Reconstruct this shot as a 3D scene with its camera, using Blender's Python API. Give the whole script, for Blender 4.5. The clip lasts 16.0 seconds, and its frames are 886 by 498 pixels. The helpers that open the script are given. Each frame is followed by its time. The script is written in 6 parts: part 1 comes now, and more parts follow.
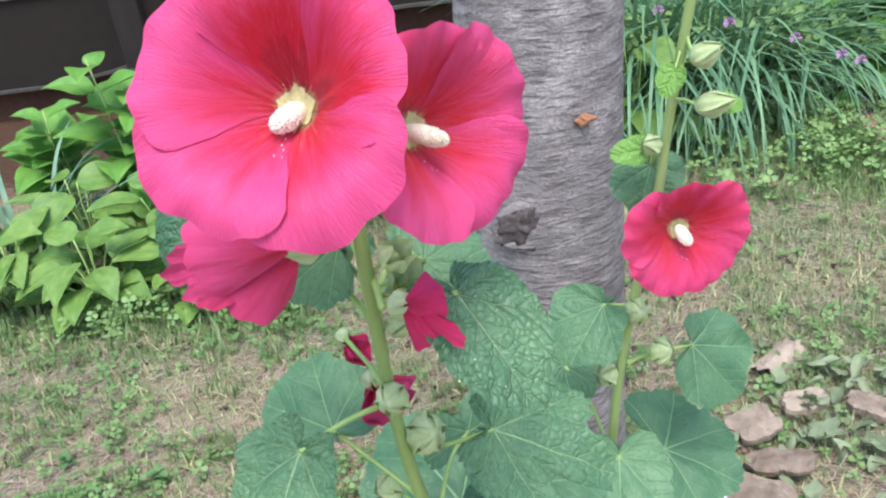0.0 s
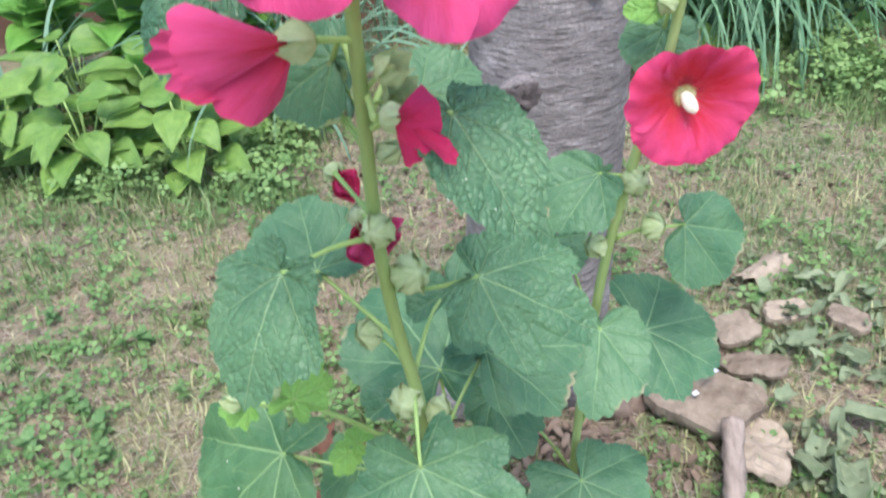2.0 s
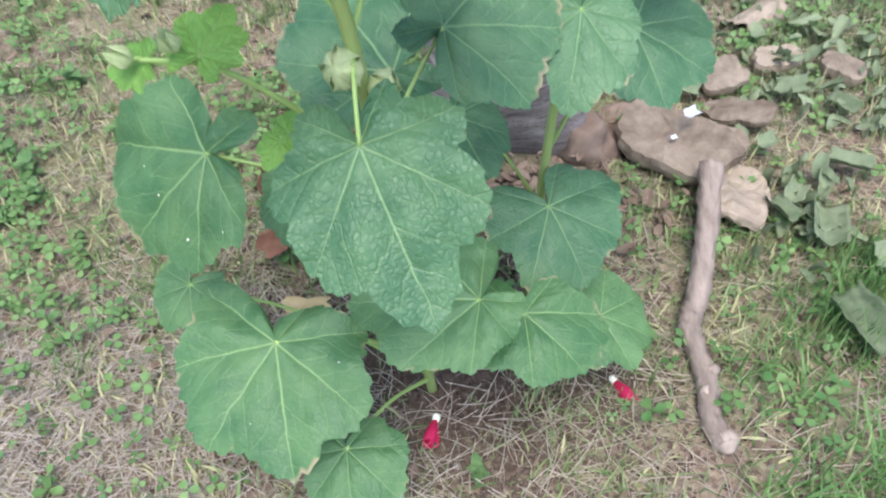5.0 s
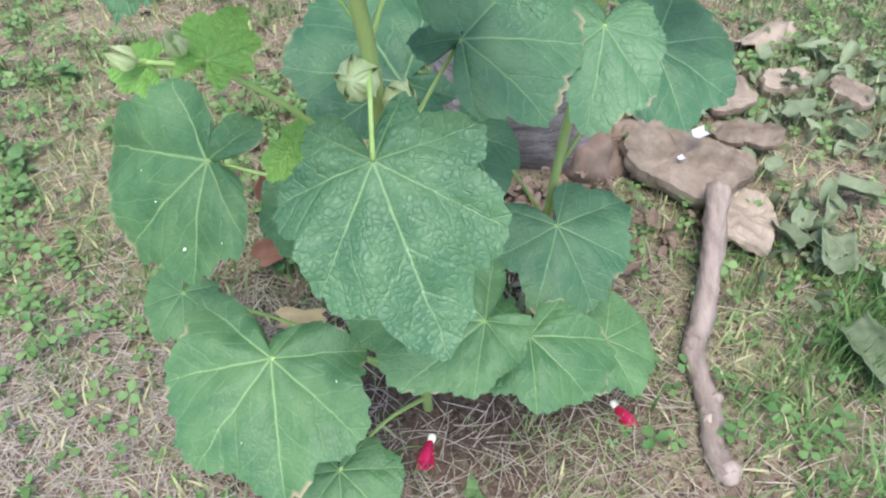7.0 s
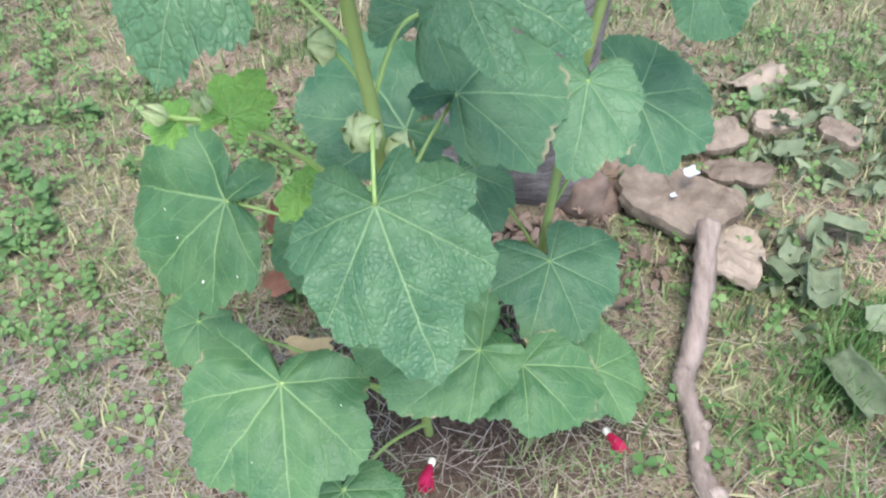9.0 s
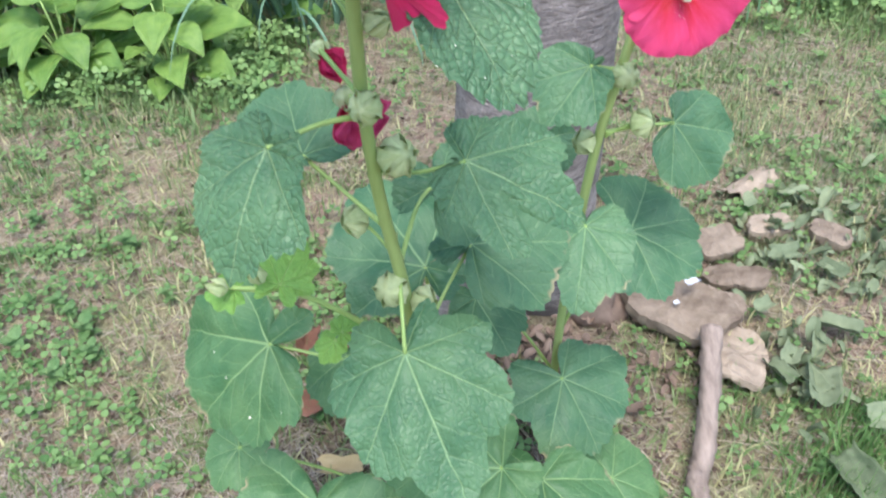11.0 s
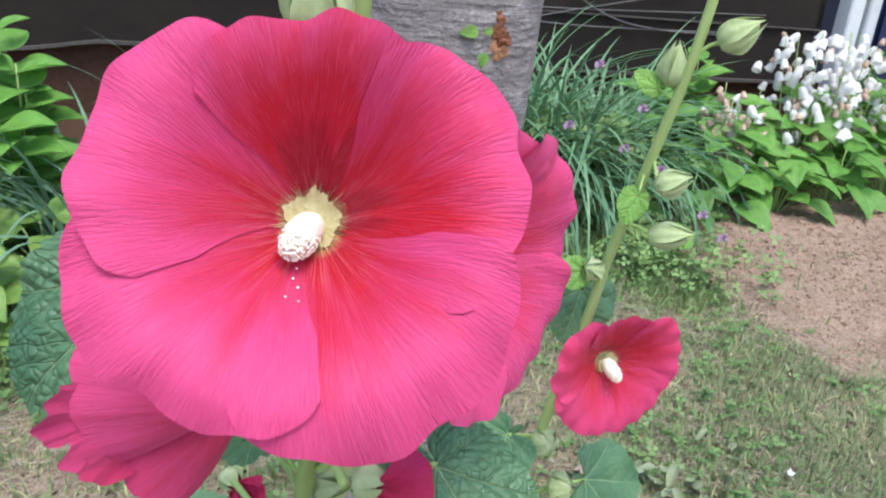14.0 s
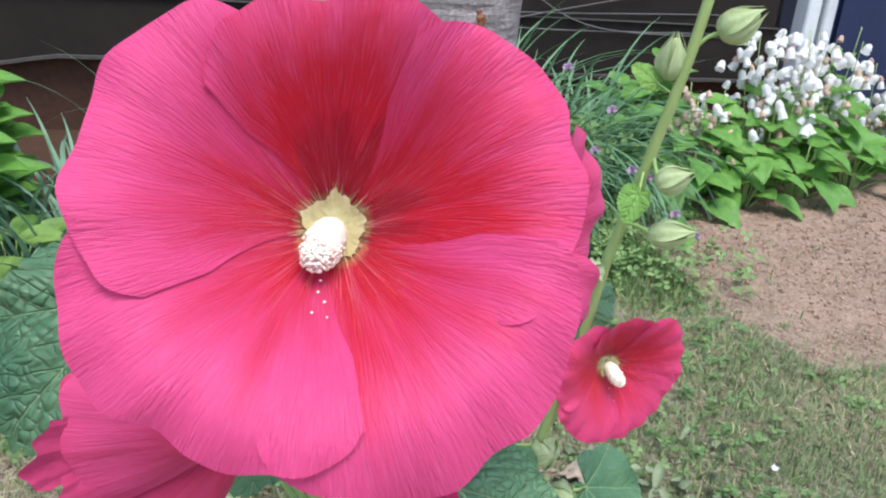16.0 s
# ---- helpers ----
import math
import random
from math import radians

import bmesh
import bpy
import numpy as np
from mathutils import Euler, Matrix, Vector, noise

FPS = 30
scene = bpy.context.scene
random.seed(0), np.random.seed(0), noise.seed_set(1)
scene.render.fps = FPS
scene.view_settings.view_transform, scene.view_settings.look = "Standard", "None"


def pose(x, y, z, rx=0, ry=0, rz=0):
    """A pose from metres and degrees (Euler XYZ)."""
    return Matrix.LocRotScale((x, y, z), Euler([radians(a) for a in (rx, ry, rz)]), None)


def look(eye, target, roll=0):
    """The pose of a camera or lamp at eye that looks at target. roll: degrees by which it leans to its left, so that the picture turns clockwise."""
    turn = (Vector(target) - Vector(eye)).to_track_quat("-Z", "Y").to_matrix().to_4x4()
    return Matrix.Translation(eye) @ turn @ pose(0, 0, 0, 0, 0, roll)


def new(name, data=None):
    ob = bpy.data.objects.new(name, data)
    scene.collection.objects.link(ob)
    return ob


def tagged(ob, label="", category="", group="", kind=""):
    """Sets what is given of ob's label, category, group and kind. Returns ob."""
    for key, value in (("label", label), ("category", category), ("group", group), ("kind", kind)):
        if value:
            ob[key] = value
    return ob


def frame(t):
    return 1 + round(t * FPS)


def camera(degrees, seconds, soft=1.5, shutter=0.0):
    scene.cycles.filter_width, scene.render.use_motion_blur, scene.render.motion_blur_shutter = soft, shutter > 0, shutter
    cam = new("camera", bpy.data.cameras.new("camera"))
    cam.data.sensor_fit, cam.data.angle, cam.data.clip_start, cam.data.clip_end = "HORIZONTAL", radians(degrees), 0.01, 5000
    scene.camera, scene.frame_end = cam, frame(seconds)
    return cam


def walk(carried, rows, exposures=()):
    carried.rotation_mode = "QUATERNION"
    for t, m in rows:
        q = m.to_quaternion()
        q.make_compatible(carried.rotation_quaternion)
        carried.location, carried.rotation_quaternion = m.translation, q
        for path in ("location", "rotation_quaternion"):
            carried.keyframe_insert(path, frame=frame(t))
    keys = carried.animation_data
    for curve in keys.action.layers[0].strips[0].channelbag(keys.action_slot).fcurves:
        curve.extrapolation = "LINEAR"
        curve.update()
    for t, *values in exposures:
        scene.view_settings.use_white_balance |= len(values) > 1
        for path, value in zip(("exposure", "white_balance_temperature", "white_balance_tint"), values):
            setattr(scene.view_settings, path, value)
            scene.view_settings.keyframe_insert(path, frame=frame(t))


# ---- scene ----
cam = camera(58.7, 16.0, soft=2.1, shutter=0.5)
PATH = [
    (0, (0.098, 0.086, 1.055), (-0.121, 1.863, 0.164), -8.4),
    (0.5, (0.097, 0.077, 1.046), (-0.121, 1.855, 0.155), -7.9),
    (1, (0.095, 0.076, 1.04), (-0.122, 1.837, 0.118), -7.3),
    (1.5, (0.096, 0.08, 1.029), (-0.121, 1.803, 0.037), -5.8),
    (2, (0.095, 0.075, 1.009), (-0.118, 1.736, -0.085), -4.2),
    (2.5, (0.095, 0.072, 0.986), (-0.105, 1.68, -0.187), -3.1),
    (3, (0.096, 0.073, 0.964), (-0.09, 1.621, -0.288), -2.5),
    (3.5, (0.099, 0.079, 0.939), (-0.068, 1.555, -0.4), -2.3),
    (4, (0.1, 0.085, 0.926), (-0.055, 1.53, -0.448), -2.4),
    (4.5, (0.102, 0.091, 0.906), (-0.038, 1.484, -0.522), -2.3),
    (5, (0.101, 0.104, 0.866), (-0.029, 1.435, -0.622), -2.2),
    (5.2, (0.098, 0.114, 0.852), (-0.028, 1.438, -0.642), -2.0),
    (7.3, (0.083, 0.128, 0.854), (-0.021, 1.487, -0.61), 0.9),
    (7.5, (0.086, 0.118, 0.868), (-0.023, 1.489, -0.584), 0.8),
    (8, (0.092, 0.109, 0.862), (-0.026, 1.477, -0.593), 0.9),
    (8.2, (0.091, 0.11, 0.863), (-0.029, 1.472, -0.597), 1.0),
    (10.3, (0.106, 0.062, 0.975), (-0.064, 1.569, -0.329), -2.0),
    (10.5, (0.103, 0.062, 0.98), (-0.072, 1.58, -0.311), -2.4),
    (11, (0.095, 0.061, 0.987), (-0.082, 1.608, -0.268), -2.8),
    (11.5, (0.074, 0.083, 1.006), (-0.1, 1.695, -0.165), -2.4),
    (12, (0.06, 0.109, 1.02), (-0.096, 1.758, -0.101), -1.9),
    (12.5, (0.044, 0.134, 1.039), (-0.009, 1.877, 0.06), 0.0),
    (13, (0.031, 0.16, 1.049), (0.099, 1.922, 0.104), 2.0),
    (13.5, (0.014, 0.176, 1.053), (0.194, 1.977, 0.203), 3.6),
    (14, (0.011, 0.191, 1.05), (0.304, 2.014, 0.282), 5.0),
    (14.5, (0.005, 0.205, 1.045), (0.318, 2.033, 0.298), 5.0),
    (15, (0.006, 0.217, 1.043), (0.333, 2.043, 0.297), 4.4),
    (15.5, (0.002, 0.216, 1.041), (0.346, 2.042, 0.3), 4.1),
    (16, (-0.003, 0.213, 1.04), (0.368, 2.032, 0.294), 4.0),
]
walk(cam, [(t, look(eye, target, roll)) for t, eye, target, roll in PATH], [(0, 1.58), (2, 1.6), (5, 1.48), (8, 1.54), (11, 1.57), (12, 1.58), (13, 1.24), (14, 1.34), (16, 1.27)])

# ---- light ----
world = bpy.data.worlds.new("sky")
scene.world = world
world.use_nodes = True
wn = world.node_tree
sky = wn.nodes.new("ShaderNodeTexSky")
sky.sky_type = "NISHITA"
sky.sun_disc = False
sky.sun_elevation, sky.sun_rotation = radians(66), radians(172)
sky.air_density, sky.dust_density, sky.ozone_density = 1.0, 1.5, 1.5
wn.nodes["Background"].inputs["Strength"].default_value = 0.13
wn.links.new(sky.outputs[0], wn.nodes["Background"].inputs["Color"])
sun = new("sun", bpy.data.lights.new("sun", "SUN"))
sun.data.energy, sun.data.angle, sun.data.color = 1.4, radians(35), (1.0, 0.98, 0.95)
sun.matrix_world = look((0.06 * 20, -0.42 * 20, 20), (0, 0, 0))


# ---- materials ----
def nodes_of(name):
    m = bpy.data.materials.new(name)
    m.use_nodes = True
    return m, m.node_tree, m.node_tree.nodes["Principled BSDF"]


def nd(tree, kind, **sets):
    n = tree.nodes.new(kind)
    for k, v in sets.items():
        n.inputs[k.replace("_", " ")].default_value = v
    return n


def maths(tree, op, a, b=None, c=None):
    n = tree.nodes.new("ShaderNodeMath")
    n.operation = op
    for i, v in enumerate((a, b, c)):
        if v is None:
            continue
        if hasattr(v, "node"):
            tree.links.new(v, n.inputs[i])
        else:
            n.inputs[i].default_value = v
    return n.outputs[0]


def ramp(tree, fac, *stops):
    n = tree.nodes.new("ShaderNodeValToRGB")
    e = n.color_ramp.elements
    while len(e) < len(stops):
        e.new(0.5)
    for el, (p, c) in zip(e, stops):
        el.position, el.color = p, (*c, 1)
    tree.links.new(fac, n.inputs[0])
    return n.outputs[0]


def mixc(tree, fac, a, b, mode="MIX"):
    n = tree.nodes.new("ShaderNodeMix")
    n.data_type, n.blend_type = "RGBA", mode
    for sock, v in ((n.inputs[0], fac), (n.inputs[6], a), (n.inputs[7], b)):
        if hasattr(v, "node"):
            tree.links.new(v, sock)
        elif isinstance(v, (int, float)):
            sock.default_value = v
        else:
            sock.default_value = (*v, 1)
    return n.outputs[2]


def noise_tex(tree, vec, scale, detail=4.0, rough=0.55):
    n = nd(tree, "ShaderNodeTexNoise", Scale=scale, Detail=detail, Roughness=rough)
    if vec is not None:
        tree.links.new(vec, n.inputs["Vector"])
    return n.outputs[0]


def bump(tree, height, strength, dist, bsdf):
    b = nd(tree, "ShaderNodeBump", Strength=strength, Distance=dist)
    tree.links.new(height, b.inputs["Height"])
    tree.links.new(b.outputs[0], bsdf.inputs["Normal"])
    return b.outputs[0]


def shine_through(tree, bsdf, color, share, normal=None):
    """Lets part of the light through a thin blade or petal."""
    tr = tree.nodes.new("ShaderNodeBsdfTranslucent")
    mx = nd(tree, "ShaderNodeMixShader", Fac=share)
    tree.links.new(color, tr.inputs[0])
    if normal is not None:
        tree.links.new(normal, tr.inputs[1])
    tree.links.new(bsdf.outputs[0], mx.inputs[1])
    tree.links.new(tr.outputs[0], mx.inputs[2])
    tree.links.new(mx.outputs[0], tree.nodes["Material Output"].inputs[0])


def leaf_material(name, dark, light, vein, crinkle=1.0, gloss=0.45, share=0.22, burn=0.0):
    m, t, b = nodes_of(name)
    uv = t.nodes.new("ShaderNodeUVMap")
    uv.uv_map = "polar"
    xy = t.nodes.new("ShaderNodeUVMap")
    xy.uv_map = "flat"
    sep = t.nodes.new("ShaderNodeSeparateXYZ")
    t.links.new(uv.outputs[0], sep.inputs[0])
    u, v = sep.outputs[0], sep.outputs[1]
    wob = noise_tex(t, xy.outputs[0], 34, 2)
    uw = maths(t, "ADD", u, maths(t, "MULTIPLY", maths(t, "SUBTRACT", wob, 0.5), 0.12))
    d = maths(t, "ABSOLUTE", maths(t, "SUBTRACT", maths(t, "FRACT", maths(t, "ADD", uw, 0.5)), 0.5))
    dist = maths(t, "MULTIPLY", d, v)
    # main veins: pale and broad at the stalk, thin and faint at the rim
    width = maths(t, "MULTIPLY_ADD", v, -0.015, 0.023)
    main = maths(t, "SUBTRACT", 1.0, maths(t, "SMOOTH_MIN", maths(t, "DIVIDE", dist, width), 1.0, 0.3))
    main = maths(t, "MAXIMUM", main, 0.0)
    # side veins: chevrons that leave the main veins towards the rim
    s = maths(t, "SUBTRACT", maths(t, "MULTIPLY", v, 5.0), maths(t, "MULTIPLY", dist, 5.5))
    s = maths(t, "ADD", s, maths(t, "MULTIPLY", wob, 0.45))
    sd = maths(t, "ABSOLUTE", maths(t, "SUBTRACT", maths(t, "FRACT", s), 0.5))
    side = maths(t, "MAXIMUM", maths(t, "SUBTRACT", 1.0, maths(t, "DIVIDE", sd, 0.075)), 0.0)
    side = maths(t, "MULTIPLY", side, maths(t, "GREATER_THAN", v, 0.14))
    grown = ramp(t, v, (0.18, (0, 0, 0)), (0.5, (1, 1, 1)))
    side = maths(t, "MULTIPLY", side, grown)
    swell = maths(t, "MULTIPLY", maths(t, "SUBTRACT", 0.5, sd), grown)
    vor = t.nodes.new("ShaderNodeTexVoronoi")
    vor.inputs["Scale"].default_value = 215
    warp = nd(t, "ShaderNodeTexNoise", Scale=120.0, Detail=1.0)
    t.links.new(xy.outputs[0], warp.inputs["Vector"])
    addv = t.nodes.new("ShaderNodeVectorMath")
    addv.operation = "MULTIPLY_ADD"
    t.links.new(warp.outputs[1], addv.inputs[0])
    addv.inputs[1].default_value = (0.007, 0.007, 0)
    t.links.new(xy.outputs[0], addv.inputs[2])
    t.links.new(addv.outputs[0], vor.inputs["Vector"])
    dome = maths(t, "MULTIPLY", vor.outputs["Distance"], 1.5)
    net = maths(t, "MAXIMUM", maths(t, "SUBTRACT", 1.0, maths(t, "MULTIPLY", dome, dome)), 0.0)
    seam = t.nodes.new("ShaderNodeTexVoronoi")
    seam.feature = "DISTANCE_TO_EDGE"
    seam.inputs["Scale"].default_value = 215
    t.links.new(addv.outputs[0], seam.inputs["Vector"])
    groove = ramp(t, seam.outputs["Distance"], (0.0, (1, 1, 1)), (0.16, (0, 0, 0)))
    oi = t.nodes.new("ShaderNodeObjectInfo")
    blot = noise_tex(t, xy.outputs[0], 24, 4)
    tone = maths(t, "ADD", maths(t, "MULTIPLY", blot, 1.1), maths(t, "MULTIPLY_ADD", oi.outputs["Random"], 0.24, -0.17))
    col = ramp(t, tone, (0.25, dark), (0.78, light))
    # crease shade painted in: grooves between the cells get a darker green
    col = mixc(t, maths(t, "MULTIPLY", groove, 0.19 * crinkle), col, tuple(0.55 * q for q in dark))
    col = mixc(t, maths(t, "MULTIPLY", side, maths(t, "MULTIPLY_ADD", v, -0.20, 0.34)), col, vein)
    col = mixc(t, maths(t, "MULTIPLY", main, maths(t, "MULTIPLY_ADD", v, -0.34, 0.98)), col, vein)
    yellowing = ramp(t, noise_tex(t, xy.outputs[0], 9, 3), (0.54, (0, 0, 0)), (0.78, (0.28, 0.28, 0.28)))
    col = mixc(t, yellowing, col, tuple(0.5 * (p + q) for p, q in zip(light, vein)))
    if burn:
        dry = ramp(t, noise_tex(t, xy.outputs[0], 22, 3), (0.56, (0, 0, 0)), (0.62, (1, 1, 1)))
        rim = ramp(t, v, (0.945, (0, 0, 0)), (0.99, (1, 1, 1)))
        col = mixc(t, maths(t, "MULTIPLY", maths(t, "MULTIPLY", dry, rim), burn), col, (0.44, 0.36, 0.22))
    t.links.new(col, b.inputs["Base Color"])
    t.links.new(maths(t, "MULTIPLY_ADD", blot, 0.25, gloss - 0.12), b.inputs["Roughness"])
    b.inputs["Specular IOR Level"].default_value = 0.38
    h = maths(t, "SUBTRACT", maths(t, "SUBTRACT", maths(t, "MULTIPLY", net, 0.62), maths(t, "MULTIPLY", groove, 0.25)), maths(t, "MULTIPLY", side, 0.6))
    h = maths(t, "ADD", h, maths(t, "MULTIPLY", swell, -1.2))
    h = maths(t, "SUBTRACT", h, maths(t, "MULTIPLY", main, 0.9))
    n = bump(t, h, 0.8, 0.0012 * crinkle, b)
    shine_through(t, b, col, share, n)
    return m


def petal_material(name, inner, outer, share=0.2):
    m, t, b = nodes_of(name)
    uv = t.nodes.new("ShaderNodeUVMap")
    uv.uv_map = "polar"
    sep = t.nodes.new("ShaderNodeSeparateXYZ")
    t.links.new(uv.outputs[0], sep.inputs[0])
    u, v = sep.outputs[0], sep.outputs[1]
    oi = t.nodes.new("ShaderNodeObjectInfo")
    shift = maths(t, "MULTIPLY", oi.outputs["Random"], 40.0)

    def along(across, out):
        c = t.nodes.new("ShaderNodeCombineXYZ")
        t.links.new(maths(t, "MULTIPLY", u, across), c.inputs[0])
        t.links.new(maths(t, "MULTIPLY", v, out), c.inputs[1])
        t.links.new(shift, c.inputs[2])
        return c.outputs[0]

    streak = noise_tex(t, along(26.0, 2.2), 1.6, 4, 0.65)
    fold = noise_tex(t, along(3.0, 1.0), 1.3, 2)
    crimp = noise_tex(t, along(64.0, 8.0), 1.0, 3, 0.6)
    mottle = noise_tex(t, along(5.0, 5.0), 1.6, 5, 0.6)
    # red heart, wider along the petal's middle; pink towards rim and flanks
    g = maths(t, "ADD", v, maths(t, "MULTIPLY", maths(t, "MULTIPLY", u, u), 0.16))
    g = maths(t, "ADD", g, maths(t, "MULTIPLY_ADD", fold, 0.80, -0.38))
    g = maths(t, "ADD", g, maths(t, "MULTIPLY_ADD", mottle, 0.16, -0.08))
    # per-petal red shift: paints in how light falls on upper and lower petals
    red = t.nodes.new("ShaderNodeAttribute")
    red.attribute_type, red.attribute_name = "OBJECT", "red"
    g = maths(t, "SUBTRACT", g, red.outputs["Fac"])
    mid = tuple(0.5 * (p + q) for p, q in zip(inner, outer))
    col = ramp(t, g, (0.0, tuple(0.72 * q for q in inner)), (0.12, inner), (0.30, inner), (0.58, mid), (0.88, outer))
    hair = maths(t, "MULTIPLY", maths(t, "GREATER_THAN", streak, 0.58), maths(t, "MAXIMUM", maths(t, "SUBTRACT", 0.44, v), 0.0))
    col = mixc(t, hair, col, (0.9, 0.42, 0.50))
    col = mixc(t, maths(t, "MULTIPLY", maths(t, "LESS_THAN", streak, 0.40), 0.05), col, (0.40, 0.004, 0.06))
    throat = maths(t, "MAXIMUM", maths(t, "SUBTRACT", 1.0, maths(t, "DIVIDE", v, 0.13)), 0.0)
    col = mixc(t, throat, col, (0.75, 0.66, 0.30))
    lines = ramp(t, crimp, (0.50, (0, 0, 0)), (0.70, (1, 1, 1)))
    col = mixc(t, maths(t, "MULTIPLY", lines, 0.13), col, (0.92, 0.22, 0.46))
    t.links.new(col, b.inputs["Base Color"])
    b.inputs["Roughness"].default_value = 0.52
    b.inputs["Specular IOR Level"].default_value = 0.3
    b.inputs["Sheen Weight"].default_value = 0.04
    b.inputs["Sheen Roughness"].default_value = 0.4
    b.inputs["Sheen Tint"].default_value = (1.0, 0.5, 0.75, 1)
    relief = maths(t, "ADD", maths(t, "MULTIPLY", streak, 0.30), maths(t, "MULTIPLY", crimp, maths(t, "MULTIPLY_ADD", v, 0.90, 0.34)))
    n = bump(t, maths(t, "ADD", relief, maths(t, "MULTIPLY", fold, 1.3)), 0.7, 0.0013, b)
    shine_through(t, b, col, share, n)
    return m


def plain_material(name, a, b_, scale=60.0, rough=0.6, bump_d=0.0006, spec=0.3, detail=5.0, share=0.0, stretch=None):
    m, t, b = nodes_of(name)
    tc = t.nodes.new("ShaderNodeTexCoord")
    vec = tc.outputs["Object"]
    if stretch:
        mp = t.nodes.new("ShaderNodeMapping")
        mp.inputs["Scale"].default_value = stretch
        t.links.new(vec, mp.inputs[0])
        vec = mp.outputs[0]
    oi = t.nodes.new("ShaderNodeObjectInfo")
    geo = t.nodes.new("ShaderNodeNewGeometry")
    fine = noise_tex(t, vec, scale, detail, 0.6)
    big = noise_tex(t, vec, scale * 0.13, 2)
    tone = maths(t, "ADD", maths(t, "MULTIPLY", fine, 0.55), maths(t, "MULTIPLY", big, 0.45))
    rnd = maths(t, "ADD", oi.outputs["Random"], geo.outputs["Random Per Island"])
    tone = maths(t, "ADD", tone, maths(t, "MULTIPLY_ADD", rnd, 0.3, -0.3))
    col = ramp(t, tone, (0.22, a), (0.72, b_))
    t.links.new(col, b.inputs["Base Color"])
    b.inputs["Roughness"].default_value = rough
    b.inputs["Specular IOR Level"].default_value = spec
    bump(t, fine, 0.6, bump_d, b)
    if share:
        shine_through(t, b, col, share)
    return m


LEAF = leaf_material("hollyhock leaf", (0.055, 0.152, 0.076), (0.140, 0.270, 0.132), (0.30, 0.46, 0.23), 0.55, burn=0.8)
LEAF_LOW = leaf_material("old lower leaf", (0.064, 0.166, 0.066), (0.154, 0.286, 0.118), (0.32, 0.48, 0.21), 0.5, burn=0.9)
LEAF_CRINKLED = leaf_material("crinkled leaf", (0.050, 0.144, 0.074), (0.134, 0.264, 0.126), (0.38, 0.55, 0.29), 0.98, 0.40)
LEAF_RIBBED = leaf_material("ribbed leaf", (0.052, 0.146, 0.072), (0.136, 0.266, 0.126), (0.34, 0.51, 0.26), 0.80, 0.40)
LEAF_DEEP = leaf_material("deeply crinkled leaf", (0.062, 0.160, 0.082), (0.172, 0.312, 0.155), (0.36, 0.53, 0.29), 1.5, 0.38)
LEAF_PALE = leaf_material("young leaf", (0.17, 0.38, 0.08), (0.28, 0.50, 0.11), (0.42, 0.58, 0.20), 0.7, 0.5, 0.3)
PETAL = petal_material("crimson petal", (0.57, 0.014, 0.034), (0.70, 0.068, 0.215))
PETAL_RED = petal_material("scarlet and shaded petal", (0.57, 0.014, 0.034), (0.70, 0.056, 0.175))
PETAL_DEEP = petal_material("deep crimson petal", (0.46, 0.006, 0.040), (0.62, 0.022, 0.115), 0.2)
STEM = plain_material("green stem", (0.23, 0.32, 0.10), (0.37, 0.47, 0.18), 90, 0.5, 0.0004, stretch=(1, 1, 0.15))
PETIOLE = plain_material("pale leaf stalk", (0.22, 0.36, 0.10), (0.36, 0.50, 0.17), 90, 0.5, 0.0003)
SEPAL = plain_material("downy sepal", (0.35, 0.45, 0.20), (0.60, 0.67, 0.38), 220, 0.8, 0.0010, share=0.25)
POLLEN = plain_material("white pollen", (0.75, 0.70, 0.55), (0.88, 0.86, 0.76), 400, 0.8, 0.0004)
CREAM = plain_material("yellow throat", (0.50, 0.45, 0.17), (0.80, 0.75, 0.50), 330, 0.8, 0.0014, share=0.2)


# ---- mesh tools ----
WORLD = {}


def mesh_of(name, verts, faces, mat, smooth=True, uvs=None):
    me = bpy.data.meshes.new(name)
    me.from_pydata([tuple(v) for v in verts], [], [tuple(f) for f in faces])
    me.materials.append(mat)
    if smooth:
        me.polygons.foreach_set("use_smooth", [True] * len(me.polygons))
    for key, data in (uvs or {}).items():
        lay = me.uv_layers.new(name=key)
        lay.data.foreach_set("uv", np.asarray(data, np.float32).ravel())
    me.update()
    return me


def put(name, me, parent=None, m=None, label=""):
    ob = new(name, me)
    m = m or Matrix()
    ob.matrix_basis = m
    if parent is not None:
        ob.parent = parent
        ob.matrix_parent_inverse = WORLD[parent].inverted()
    WORLD[ob] = m.copy()
    if label:
        ob["label"] = label
    return ob


def thing(name, place, label, category, group="", kind=""):
    ob = new(name)
    ob.empty_display_size = 0.05
    ob.matrix_basis = Matrix.Translation(place)
    WORLD[ob] = ob.matrix_basis.copy()
    return tagged(ob, label, category, group, kind)


def solid(name, verts, faces, mat, label, category, m=None, group="", kind="", smooth=True):
    ob = put(name, mesh_of(name, verts, faces, mat, smooth), None, m)
    return tagged(ob, label, category, group, kind)


def spline(points, per=6):
    """Catmull-Rom through the points."""
    p = [Vector(q) for q in points]
    p = [2 * p[0] - p[1]] + p + [2 * p[-1] - p[-2]]
    out = []
    for i in range(1, len(p) - 2):
        for k in range(per):
            s = k / per
            a, b, c, d = p[i - 1], p[i], p[i + 1], p[i + 2]
            out.append(0.5 * ((2 * b) + (c - a) * s + (2 * a - 5 * b + 4 * c - d) * s * s + (3 * b - a - 3 * c + d) * s**3))
    out.append(p[-2])
    return out


